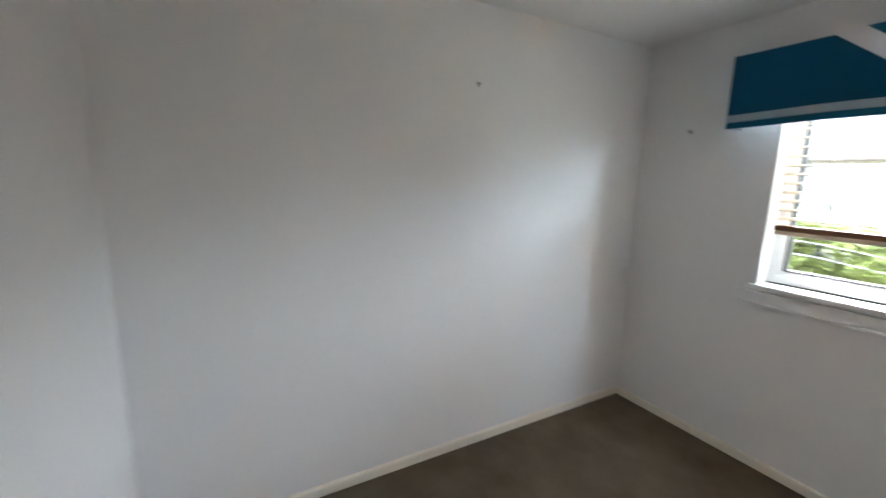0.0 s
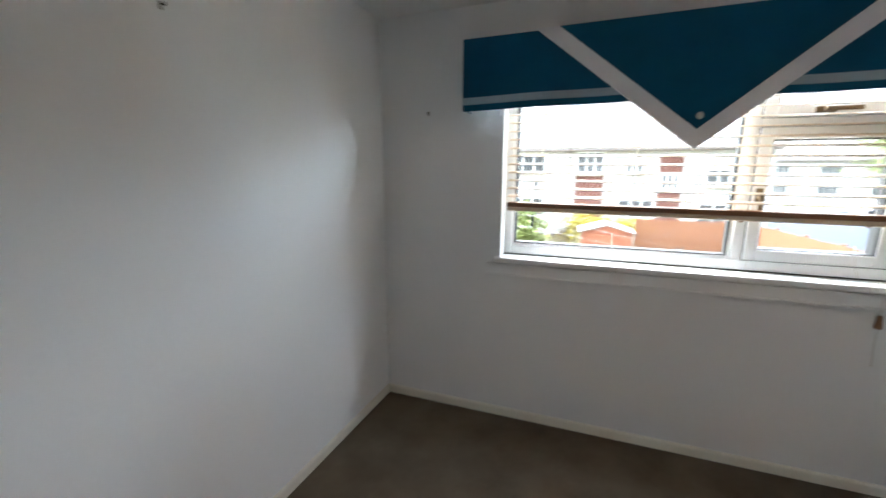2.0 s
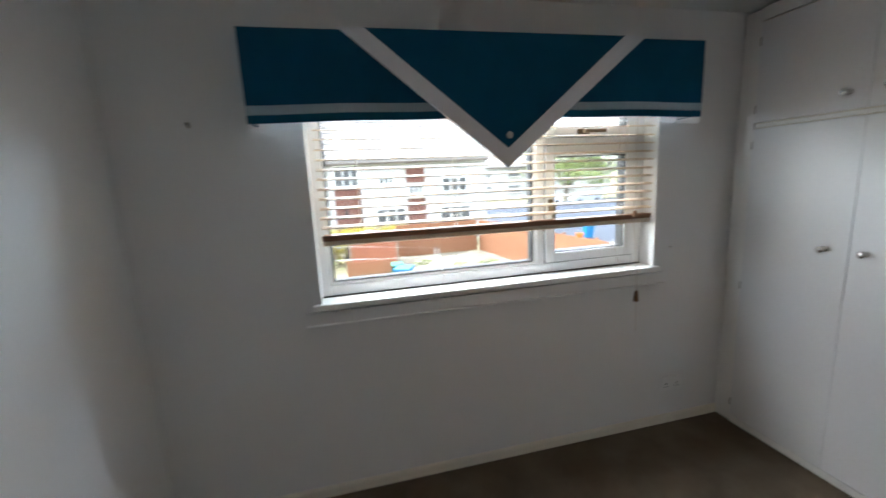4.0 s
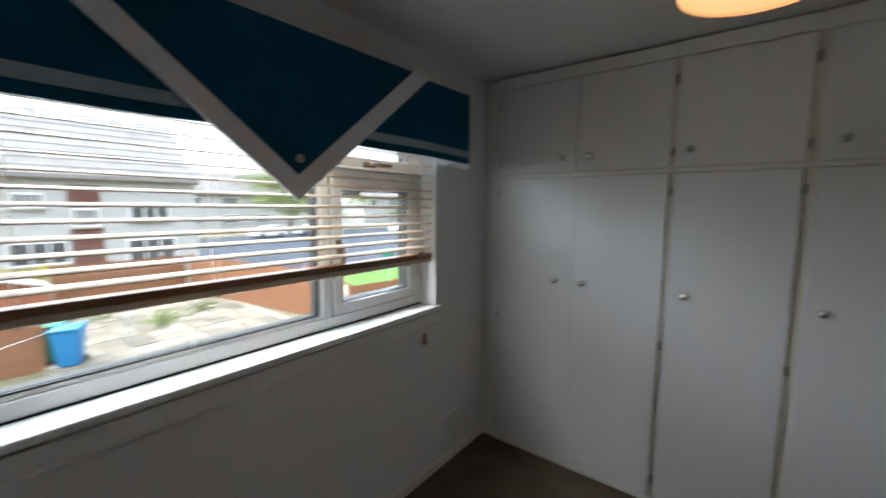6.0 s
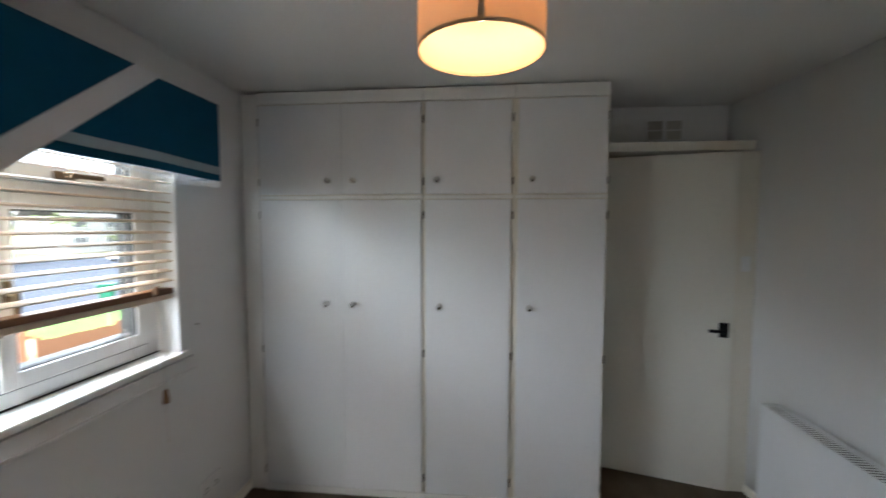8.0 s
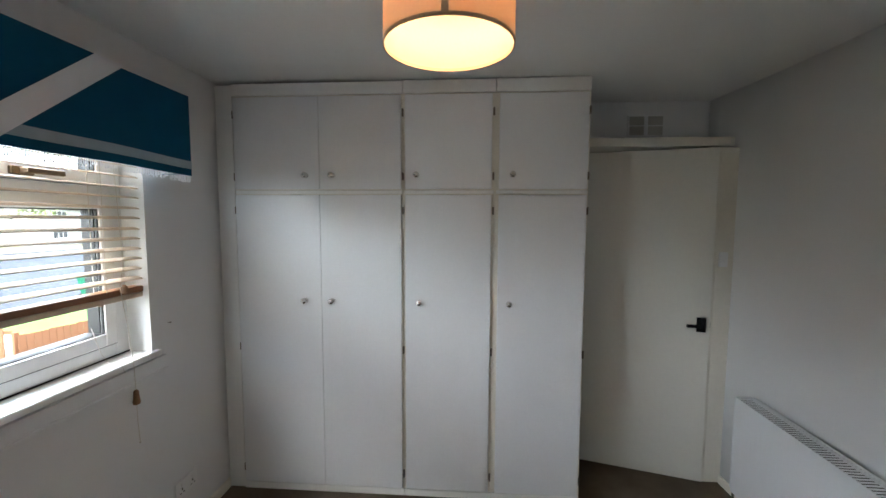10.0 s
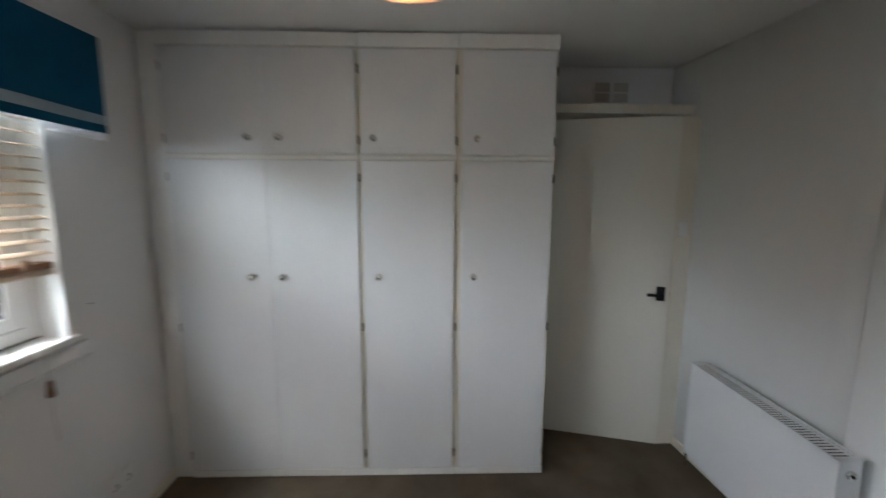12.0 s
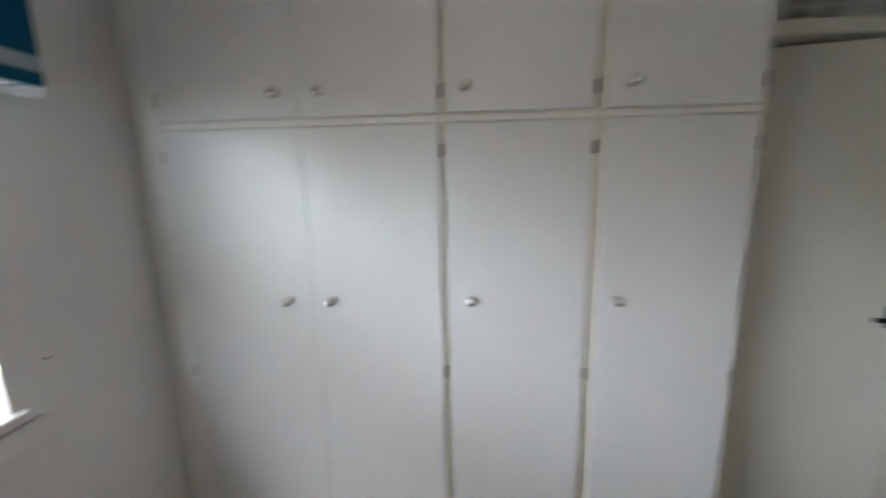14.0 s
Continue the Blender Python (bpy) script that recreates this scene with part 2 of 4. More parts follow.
vs = [bm.verts.new((x, y, z)) for z in (0.0, CEILING) for x, y in ((WEST1, south(WEST1)), (BENDX, BENDY), (EAST, S1), (EAST, -3.25), (WEST1, -3.25))]
bm.faces.new(vs[:5][::-1])
bm.faces.new(vs[5:])
for i in range(5):
    bm.faces.new((vs[i], vs[(i + 1) % 5], vs[5 + (i + 1) % 5], vs[5 + i]))
setting("wall_south", bm, WALL, "plain white painted wall behind the radiator", "wall")
# east wall with the doorway, and the landing behind it
DY0, DY1, DH = -2.82, -2.06, 2.02
bm = bmesh.new()
box(bm, EAST, EAST + 0.12, DY1, OUT, 0.0, CEILING)
box(bm, EAST, EAST + 0.12, -3.25, DY0, 0.0, CEILING)
box(bm, EAST, EAST + 0.12, DY0, DY1, DH, CEILING)
setting("wall_east", bm, WALL, "white painted wall above and beside the doorway", "wall")
bm = bmesh.new()
box(bm, 4.7, 4.8, -3.25, OUT, 0.0, CEILING)
box(bm, EAST + 0.12, 4.7, -1.5, -1.4, 0.0, CEILING)
box(bm, EAST + 0.12, 4.7, -3.25, -3.15, 0.0, CEILING)
setting("wall_landing", bm, WALL, "plain white wall of the landing beyond the door", "wall")

# skirting boards with a rounded top
def skirting(length):
    bm = bmesh.new()
    prism(bm, [(-0.02, -0.01), (0.014, -0.01), (0.014, 0.042), (0.011, 0.049), (0.005, 0.052), (-0.02, 0.052)], 0.0, length)
    return bm


for n, (at, rz, length) in enumerate((((WEST1, S0, FLOOR), -math.degrees(math.atan2(-WEST1, -S0)), 2.72), ((0.0, 0.0, FLOOR), -90.0, WARD), ((EAST, S1, FLOOR), 90.0 + SLANT, 1.48), ((BENDX, BENDY, FLOOR), 90.0 + SLANTW, 2.05))):
    ob = setting("baseboard", skirting(length), CREAM, "white painted wooden skirting board", "skirting board")
    ob.matrix_world = pose(*at, 0, 0, rz)

# ---- window ----
FY0, FY1 = 0.10, 0.17      # frame depth
window = tagged(thing("window_1", "white plastic framed window with a side casement and fanlight", "window"), kind="structure")


def bars(bm, x0, x1, z0, z1, w, y0, y1, bevel=0.004):
    """A rectangular frame of width w (or left, right, bottom, top)."""
    l, r, b, t = (w, w, w, w) if isinstance(w, (int, float)) else w
    box(bm, x0, x0 + l, y0, y1, z0, z1, bevel)
    box(bm, x1 - r, x1, y0, y1, z0, z1, bevel)
    box(bm, x0 + l, x1 - r, y0, y1, z0, z0 + b, bevel)
    box(bm, x0 + l, x1 - r, y0, y1, z1 - t, z1, bevel)
    return bm


part("window_frame", bars(bmesh.new(), WX0 + 0.006, WX1 - 0.006, WZ0 + 0.004, WZ1, (0.04, 0.06, 0.05, 0.05), FY0, FY1), UPVC, window)
part("mullion", boxed(1.838, 1.882, FY0, FY1, WZ0 + 0.054, WZ1 - 0.05, bevel=0.004), UPVC, window)
part("transom", boxed(1.8825, WX1 - 0.0665, FY0, FY1, 1.707, 1.745, bevel=0.004), UPVC, window)
part("glazing_bead", bars(bmesh.new(), 0.7685, 1.8375, WZ0 + 0.054, WZ1 - 0.05, 0.016, FY0 + 0.008, FY1 - 0.01), UPVC, window)
sash = part("casement", bars(bmesh.new(), 1.886, WX1 - 0.07, WZ0 + 0.058, 1.705, 0.052, FY0 - 0.012, FY1 - 0.01), UPVC, window, "white casement sash")
fan = part("fanlight", bars(bmesh.new(), 1.886, WX1 - 0.07, 1.747, WZ1 - 0.052, 0.052, FY0 - 0.012, FY1 - 0.01), UPVC, window, "white top-hung fanlight sash")
for par, glass_y, (x0, x1, z0, z1) in ((window, 0.118, (0.785, 1.821, WZ0 + 0.07, WZ1 - 0.066)), (sash, 0.104, (1.938, 2.37, WZ0 + 0.11, 1.653)), (fan, 0.104, (1.938, 2.37, 1.799, 1.996))):
    p = part("pane", boxed(x0 - 0.004, x1 + 0.004, glass_y, glass_y + 0.006, z0 - 0.004, z1 + 0.004), GLASS, par)
    p.visible_shadow = False
    part("gasket", bars(bmesh.new(), x0 - 0.001, x1 + 0.001, z0 - 0.001, z1 + 0.001, 0.006, glass_y - 0.009, glass_y - 0.0005, 0), GASKET, par)
    # black lining added over the outer rim, to darken where the sky lights it
    part("outer_rim_lining", bars(bmesh.new(), x0 - 0.001, x1 + 0.001, z0 - 0.001, z1 + 0.001, 0.006, glass_y + 0.0065, 0.1615, 0), GASKET, par)

for par, z0, z1 in ((sash, WZ0 + 0.0545, 1.7065), (fan, 1.7455, WZ1 - 0.0505)):
    part("weather_seal", bars(bmesh.new(), 1.8825, WX1 - 0.0667, z0, z1, 0.0035, FY0 - 0.004, FY0 - 0.0005, 0), GASKET, par, "dark rubber seal line")
part("sill_joint", boxed(WX0 + 0.008, WX1 - 0.008, FY0 - 0.003, FY0 - 0.0003, WZ0 + 0.0003, WZ0 + 0.006), DARK, window, "dark joint line above the sill")


def window_handle(x, z, parent, horizontal=True):
    bm = bmesh.new()
    if horizontal:
        box(bm, x - 0.035, x + 0.035, 0.074, 0.088, z - 0.014, z + 0.014, 0.004)
        box(bm, x - 0.012, x + 0.012, 0.05, 0.074, z - 0.011, z + 0.011, 0.004)
        box(bm, x - 0.012, x + 0.11, 0.042, 0.056, z - 0.009, z + 0.009, 0.004)
    else:
        box(bm, x - 0.014, x + 0.014, 0.074, 0.088, z - 0.035, z + 0.035, 0.004)
        box(bm, x - 0.011, x + 0.011, 0.05, 0.074, z - 0.012, z + 0.012, 0.004)
        box(bm, x - 0.009, x + 0.009, 0.042, 0.056, z - 0.11, z + 0.012, 0.004)
    part("handle", bm, HANDLEMETAL, parent, "worn bronze window handle")


HANDLEMETAL = material("worn bronze", (0.2, 0.14, 0.08), 0.4, metal=0.7, vary=0.2)
window_handle(2.10, 1.773, fan)
window_handle(1.912, 1.40, sash, False)

# lining of the opening, sill board and the moulding under it
bm = bmesh.new()
box(bm, WX0, WX0 + 0.006, -0.004, OUT, WZ0, WZ1)
box(bm, WX1 - 0.006, WX1, -0.004, OUT, WZ0, WZ1)
setting("window_reveal", bm, GLOSS, "white gloss side linings of the window opening", "reveal")
setting("window_sill", boxed(WX0 - 0.03, WX1 + 0.03, -0.022, FY0, WZ0 - 0.028, WZ0, bevel=0.006), GLOSS, "white gloss painted window board with scuffs", "window sill")
setting("trim", prism(bmesh.new(), [(0.653, 0.945), (2.553, 0.945), (2.553, 1.001), (0.653, 1.001)], -0.018, 0.0), WALL, "white painted apron board under the sill", "trim")
bm = bmesh.new()
box(bm, 0.652, 2.554, -0.024, 0.0, 0.932, 0.9445, 0.003)
setting("apron_moulding", bm, WALL, "white painted moulding strip below the sill", "trim")
setting("outer_sill", boxed(WX0, WX1, FY1, OUT + 0.04, WZ0 - 0.03, WZ0 + 0.01), UPVC, "white outside window sill", "window sill")

# ---- venetian blind ----
blind = thing("venetian_blind", "half-raised pale wooden venetian blind with dark bottom rail", "blind")
blind.matrix_world = pose(1.6085, 0.022, 1.3275, 0, 0.42, 0)
HALF = 0.8505


def slat_mesh():
    bm = bmesh.new()
    rows = []
    for k in range(6):
        v = -1 + 2 * k / 5
        y, z = 0.025 * v, 0.003 * (1 - v * v)
        rows.append([bm.verts.new((x, y, z + dz)) for x in (-HALF, HALF) for dz in (0.0, 0.0034)])
    for a, b in zip(rows, rows[1:]):
        for i, j in ((0, 2), (2, 3), (3, 1), (1, 0)):
            bm.faces.new((a[i], a[j], b[j], b[i]))
    bm.faces.new((rows[0][0], rows[0][2], rows[0][3], rows[0][1]))
    bm.faces.new((rows[-1][0], rows[-1][1], rows[-1][3], rows[-1][2]))
    return bm


first = part("slat", slat_mesh(), SLAT, blind)
PITCH, SLATS = 0.0420, 16
for k in range(SLATS):
    ob = first if k == 0 else first.copy()
    if k:
        scene.collection.objects.link(ob)
        ob.parent = blind
    ob.matrix_basis = pose(random.uniform(-0.003, 0.003), 0, 0.043 + PITCH * k, 8 + random.uniform(-1.5, 1.5), random.uniform(-0.12, 0.12), 0)
rail = part("bottom_rail", boxed(-HALF, HALF, -0.027, 0.027, -0.014, 0.011, bevel=0.004), RAIL, blind, "dark stained wooden bottom rail")
part("stacked_slats", boxed(-HALF, HALF, -0.024, 0.026, -0.036, -0.0145, bevel=0.004), SLAT, blind, "pale bundle of raised slats")
part("head_rail", boxed(-HALF, HALF, -0.03, 0.03, 0.72, 0.76), UPVC, blind)
for x in (-0.68, -0.23, 0.23, 0.68):
    bm = bmesh.new()
    for y in (-0.026, 0.027):
        tube(bm, [(x, y, 0.0), (x, y, 0.36), (x, y, 0.73)], 0.0011, 5)
    part("ladder_cord", bm, CORD, blind)
    part("cord_button", lathe(bmesh.new(), [(0.008, -0.044), (0.009, -0.0365)], 10, (x, 0, 0)), WOODBIT, blind)
pull = thing("blind_pull_cord", "thin pull cord with a brown wooden tassel", "blind cord", (2.36, -0.034, 0.887))
bm = bmesh.new()
tube(bm, [(-0.02, 0.02, 0.95), (-0.012, 0.012, 0.55), (-0.03, 0.014, 0.46), (-0.015, 0.006, 0.30), (-0.004, 0.0, 0.15), (0.0, 0.0, 0.03)], 0.0014, 6)
tube(bm, [(0.0, 0.0, -0.02), (0.002, 0.002, -0.1), (0.006, 0.0, -0.195)], 0.0014, 6)
part("cord", bm, CORD, pull)
part("tassel", lathe(bmesh.new(), [(0.004, 0.032), (0.009, 0.026), (0.011, 0.0), (0.014, -0.02), (0.012, -0.028), (0.003, -0.03)], 14), WOODBIT, pull, "brown turned wooden tassel", True)
part("cord_cleat", lathe(bmesh.new(), [(0.004, 0.47), (0.011, 0.462), (0.013, 0.44), (0.004, 0.432)], 12, (-0.03, -0.004, 0)), WOODBIT, pull)
part("end_knot", lathe(bmesh.new(), [(0.001, -0.2), (0.004, -0.195), (0.001, -0.19)], 8, (0.006, 0, 0)), CORD, pull)

# loose thin cords lying on the sill
for x, bend in ((1.30, 0.012), (2.27, 0.02), (1.88, -0.014)):
    bm = bmesh.new()
    tube(bm, [(0, 0.05, 0.16), (0.004, 0.02, 0.06), (bend, -0.005, 0.003), (bend * 2, -0.028, 0.002), (bend * 2.4, -0.031, -0.03)], 0.0012, 5)
    c = tagged(part("loose_cord", bm, CORD), "thin pale loose cord hanging over the sill", "cord")
    c.location = (x, 0.0, WZ0)

# ---- pelmet ----
PY = -0.134
pelmet = thing("pelmet", "teal fabric pelmet with white ribbon triangle and fringe", "pelmet", (0, 0, 0))


def lower_edge(x):
    """Bottom edge of the cloth, a little higher towards the triangle."""
    return 1.810 + 0.014 * max(0.0, 1 - abs(x - 1.58) / 0.8) + 0.003 * math.sin(9 * x)


def cloth(x0, x1, bottom, top, y0, y1, steps=40):
    bm = bmesh.new()
    low, high = [], []
    for i in range(steps + 1):
        x = x0 + (x1 - x0) * i / steps
        low.append((x, bottom(x)))
        high.append((x, top(x)))
    for (xa, za), (xb, zb), (_, ta), (_, tb) in zip(low, low[1:], high, high[1:]):
        quad = []
        for y in (y0, y1):
            quad += [bm.verts.new(p) for p in ((xa, y, za), (xb, y, zb), (xb, y, tb), (xa, y, ta))]
        for f in ((0, 1, 2, 3), (7, 6, 5, 4), (0, 4, 5, 1), (3, 2, 6, 7)):
            bm.faces.new([quad[i] for i in f])
    bmesh.ops.remove_doubles(bm, verts=bm.verts, dist=1e-5)
    return bm


PX0, PX1 = 0.54, 2.609
ptop = lambda x: 2.146 + 0.005 * (x - PX0)
part("valance", cloth(PX0, PX1, lower_edge, ptop, PY, PY + 0.014), TEAL, pelmet)
for x0, x1 in ((PX0, PX0 + 0.014), (PX1 - 0.014, PX1)):
    part("valance_return", boxed(x0, x1, PY + 0.015, -0.001, 1.812, 2.144 + (0.01 if x0 > 1 else 0)), TEAL, pelmet)
part("lining", boxed(PX0 + 0.016, PX1 - 0.016, PY + 0.0145, PY + 0.018, 1.85, 2.12), RIBBON, pelmet, "plain white lining cloth")
for x0, x1 in ((PX0 + 0.0145, PX0 + 0.0175), (PX1 - 0.0175, PX1 - 0.0145)):
    part("return_lining", boxed(x0, x1, PY + 0.019, -0.002, 1.815, 2.12), RIBBON, pelmet)
part("top_board", boxed(PX0 + 0.015, PX1 - 0.015, PY + 0.015, -0.001, 2.125, 2.143), GLOSS, pelmet)
part("ribbon_band", cloth(PX0 + 0.002, PX1 - 0.002, lambda x: lower_edge(x) + 0.030, lambda x: lower_edge(x) + 0.064, PY - 0.003, PY), GREYRIBBON, pelmet, "pale grey ribbon band")
bm = bmesh.new()
x = PX0 + 0.004
while x < PX1:
    h = 0.018 + 0.014 * random.random()
    z = lower_edge(x)
    lathe(bm, [(0.0008, z - h), (0.0028, z - h + 0.004), (0.0012, z - h + 0.008), (0.0012, z + 0.002)], 5, (x, PY + 0.004 + random.uniform(-0.002, 0.002), 0))
    x += 0.0085
tagged(part("bead_fringe", bm, RIBBON, pelmet, "white beaded fringe"), kind="stuff")
APEX = (1.58, 1.604)
bm = bmesh.new()
prism(bm, [(0.998, 2.152), (1.582, 1.686), (2.15, 2.158)], PY - 0.016, PY - 0.005)
part("triangle_flap", bm, TEAL, pelmet, "dark teal triangular flap")
bm = bmesh.new()
prism(bm, [(0.899, 2.151), APEX, (1.582, 1.686), (0.998, 2.152)], PY - 0.019, PY - 0.004)
prism(bm, [APEX, (2.263, 2.159), (2.15, 2.158), (1.582, 1.686)], PY - 0.019, PY - 0.004)
part("ribbon_edge", bm, RIBBON, pelmet, "wide white satin edging")
part("button", lathe(bmesh.new(), [(0.014, PY - 0.017), (0.015, PY - 0.022), (0.010, PY - 0.027), (0.002, PY - 0.029)][::-1], 18, (1.588, 0, 1.741), "y"), material("pewter button", (0.55, 0.52, 0.45), 0.4, metal=0.6), pelmet, "round pewter button", True)

# ---- wardrobe wall ----
def knob(parent, y, z):
    bm = bmesh.new()
    lathe(bm, [(0.0135, 0.0), (0.0135, -0.003), (0.006, -0.006), (0.005, -0.016), (0.010, -0.021), (0.0155, -0.027), (0.0160, -0.032), (0.012, -0.037), (0.002, -0.039)], 18, (0, 0, 0), "x")
    k = part("knob", bm, CHROME, parent, "small round chrome knob", True)
    k.location = (WARD - 0.02, y, z)


def hinge(parent, y, z):
    bm = bmesh.new()
    lathe(bm, [(0.0042, -0.02), (0.0042, 0.02)], 10, (WARD - 0.012, y, z))
    box(bm, WARD - 0.006, WARD - 0.0015, y - 0.005, y + 0.005, z - 0.019, z + 0.019)
    part("hinge", bm, BRASS, parent)


ZL0, ZL1, ZU0, ZU1 = 0.108, 1.743, 1.773, 2.258


def leaf(name, parent, y0, y1, z0, z1):
    return part(name, boxed(WARD - 0.02, WARD - 0.002, y0, y1, z0, z1, bevel=0.003), DOORWHITE, parent)


def bay(name, label, y0, y1, doors, gap, group="fitted wardrobe bays"):
    """One bay: y0 its far edge, y1 its near edge; doors as (from, to, knob, hinge edge)."""
    w = thing(name, label, "wardrobe", (0, 0, 0), group=group)
    part("carcass", boxed(WARD + 0.001, EAST - 0.004, y1, y0, FLOOR + 0.002, CEILING - 0.04), CREAM, w, "cream painted carcass and face frame")
    part("plinth", boxed(WARD - 0.012, WARD, y1 + 0.001, y0 - 0.001, FLOOR + 0.002, 0.101, bevel=0.002), GLOSS, w)
    part("cornice", boxed(WARD - 0.014, WARD, y1 + 0.001, y0 - 0.001, 2.266, CEILING - gap, bevel=0.003), GLOSS, w)
    part("middle_rail", boxed(WARD - 0.008, WARD, y1 + 0.006, y0 - 0.006, ZL1 + 0.006, ZU0 - 0.006, bevel=0.002), GLOSS, w)
    for a, b, kl, ku, hy in doors:
        low, up = leaf("lower_door", w, b, a, ZL0, ZL1), leaf("upper_door", w, b, a, ZU0, ZU1)
        knob(low, kl, 1.17)
        knob(up, ku, 1.845)
        for z in (1.66, 0.90, 0.19):
            hinge(low, hy, z)
        for z in (2.17, 1.84):
            hinge(up, hy, z)
    return w


bay("wardrobe", "white built-in double wardrobe with cupboards above", -0.1045, -1.034, [(-0.114, -0.5828, -0.493, -0.511, -0.109), (-0.5842, -1.024, -0.644, -0.655, -1.031)], 0.014)
bay("wardrobe", "white built-in single wardrobe with chrome knobs", -1.0345, -1.517, [(-1.045, -1.499, -1.121, -1.107, -1.508)], 0.011)
bay("wardrobe", "white built-in single wardrobe beside the door recess", -1.5175, -1.996, [(-1.536, -1.985, -1.597, -1.604, -1.992)], 0.009)
filler = tagged(part("filler_panel", boxed(WARD - 0.004, WARD + 0.02, -0.103, -0.008, FLOOR + 0.002, CEILING - 0.018, bevel=0.002), GLOSS), "white filler panel between wardrobe and wall", "panel")

# ---- recess with the door ----
door = tagged(thing("door_1", "cream white flush door standing slightly open", "door", (3.44, -2.068, 0.066), 0), kind="structure")
door.matrix_world = pose(3.44, -2.068, 0.066, 0, 0, -14.9)
DOORPAINT = material("off white door paint", (0.79, 0.77, 0.70), 0.38, vary=0.03, scale=2.5, grain=50, bump=0.08, depth=0.001)
part("door_leaf", boxed(-0.04, 0.0, -0.735, 0.0, 0.0, 1.953, bevel=0.002), DOORPAINT, door)
handle = part("lever_handle", boxed(-0.046, -0.041, -0.715, -0.667, 0.903, 0.988, bevel=0.002), BLACK, door, "black lever handle on a square plate")
bm = bmesh.new()
lathe(bm, [(0.013, -0.046), (0.011, -0.052), (0.010, -0.085)], 14, (0, -0.690, 0.944), "x")
box(bm, -0.092, -0.076, -0.700, -0.608, 0.935, 0.953, 0.005)
part("lever", bm, BLACK, handle)
part("latch", boxed(-0.034, -0.014, -0.7405, -0.7355, 0.93, 0.96, bevel=0.003), CHROME, door)
for z in (0.2, 0.95, 1.7):
    part("hinge", lathe(bmesh.new(), [(0.007, z - 0.04), (0.007, z + 0.04)], 10, (-0.006, 0.006, 0)), BRASS, door)
bm = bmesh.new()
box(bm, EAST - 0.014, EAST, DY0 - 0.055, DY0 + 0.012, FLOOR, DH + 0.009, 0.003)
box(bm, EAST - 0.014, EAST, DY1 - 0.012, DY1 + 0.055, FLOOR, DH + 0.009, 0.003)
box(bm, EAST - 0.014, EAST, DY0 + 0.0125, DY1 - 0.0125, DH - 0.02, DH + 0.009, 0.003)
box(bm, EAST + 0.0005, EAST + 0.12, DY0 + 0.0005, DY0 + 0.024, FLOOR, DH - 0.0005)
box(bm, EAST + 0.0005, EAST + 0.12, DY1 - 0.024, DY1 - 0.0005, FLOOR, DH - 0.0005)
box(bm, EAST + 0.0005, EAST + 0.12, DY0 + 0.0245, DY1 - 0.0245, DH - 0.026, DH - 0.0005)
setting("door_frame", bm, CREAM, "cream painted wooden door lining and architrave", "door frame")

shelf = thing("wall_shelf", "cream painted shelf above the door with batten", "shelf", (0, 0, 0))
bm = bmesh.new()
rim = [(EAST - 0.002, -1.998), (EAST - 0.002, S1 + 0.012), (3.36, south(3.36) + 0.004)]
rim += [(3.36 - 0.115 * math.sin(a), -2.835 - 0.088 * math.cos(a)) for a in (0.3, 0.6, 0.9, 1.2, 1.5)] + [(3.245, -1.998)]
low, high = [bm.verts.new((x, y, 2.031)) for x, y in rim], [bm.verts.new((x, y, 2.081)) for x, y in rim]
bm.faces.new(low)
bm.faces.new(high)
for i in range(len(rim)):
    j = (i + 1) % len(rim)
    bm.faces.new((low[i], low[j], high[j], high[i]))
part("board", bm, CREAM, shelf)
part("end_batten", boxed(3.30, EAST - 0.037, -2.928, -2.904, 2.012, 2.0305, bevel=0.002), CREAM, shelf)

vent = thing("wall_vent", "grey four-square plastic air vent on the wall", "vent", (EAST, -2.472, 2.196))
part("frame", boxed(-0.008, -0.001, -0.112, 0.112, -0.066, 0.066, bevel=0.002), WALL, vent)
for y in (-0.056, 0.056):
    for z in (-0.030, 0.030):
        bm = bmesh.new()
        for k in range(6):
            zz = z - 0.023 + k * 0.0092
            box(bm, -0.013, -0.0085, y - 0.043, y + 0.043, zz - 0.003, zz + 0.003)
        box(bm, -0.0098, -0.0083, y - 0.044, y + 0.044, z - 0.026, z + 0.026)
        part("grille", bm, GRILLE, vent)


bm = bmesh.new()
box(bm, 3.222, 3.462, -2.880, -2.7815, FLOOR + 0.002, 2.02, 0.003)
box(bm, 3.2222, 3.233, -2.7813, -2.7742, FLOOR + 0.002, 2.019)
board = setting("corner_board", bm, CREAM, "cream painted upright board beside the door", "trim")

# the wall eases forward towards the door
EASE = [2.3 + (EAST - 0.001 - 2.3) * k / 12 for k in range(13)]


def eased(x):
    return south(x) + 0.0005 + 0.0925 * ((x - 2.3) / (EAST - 2.3)) ** 2


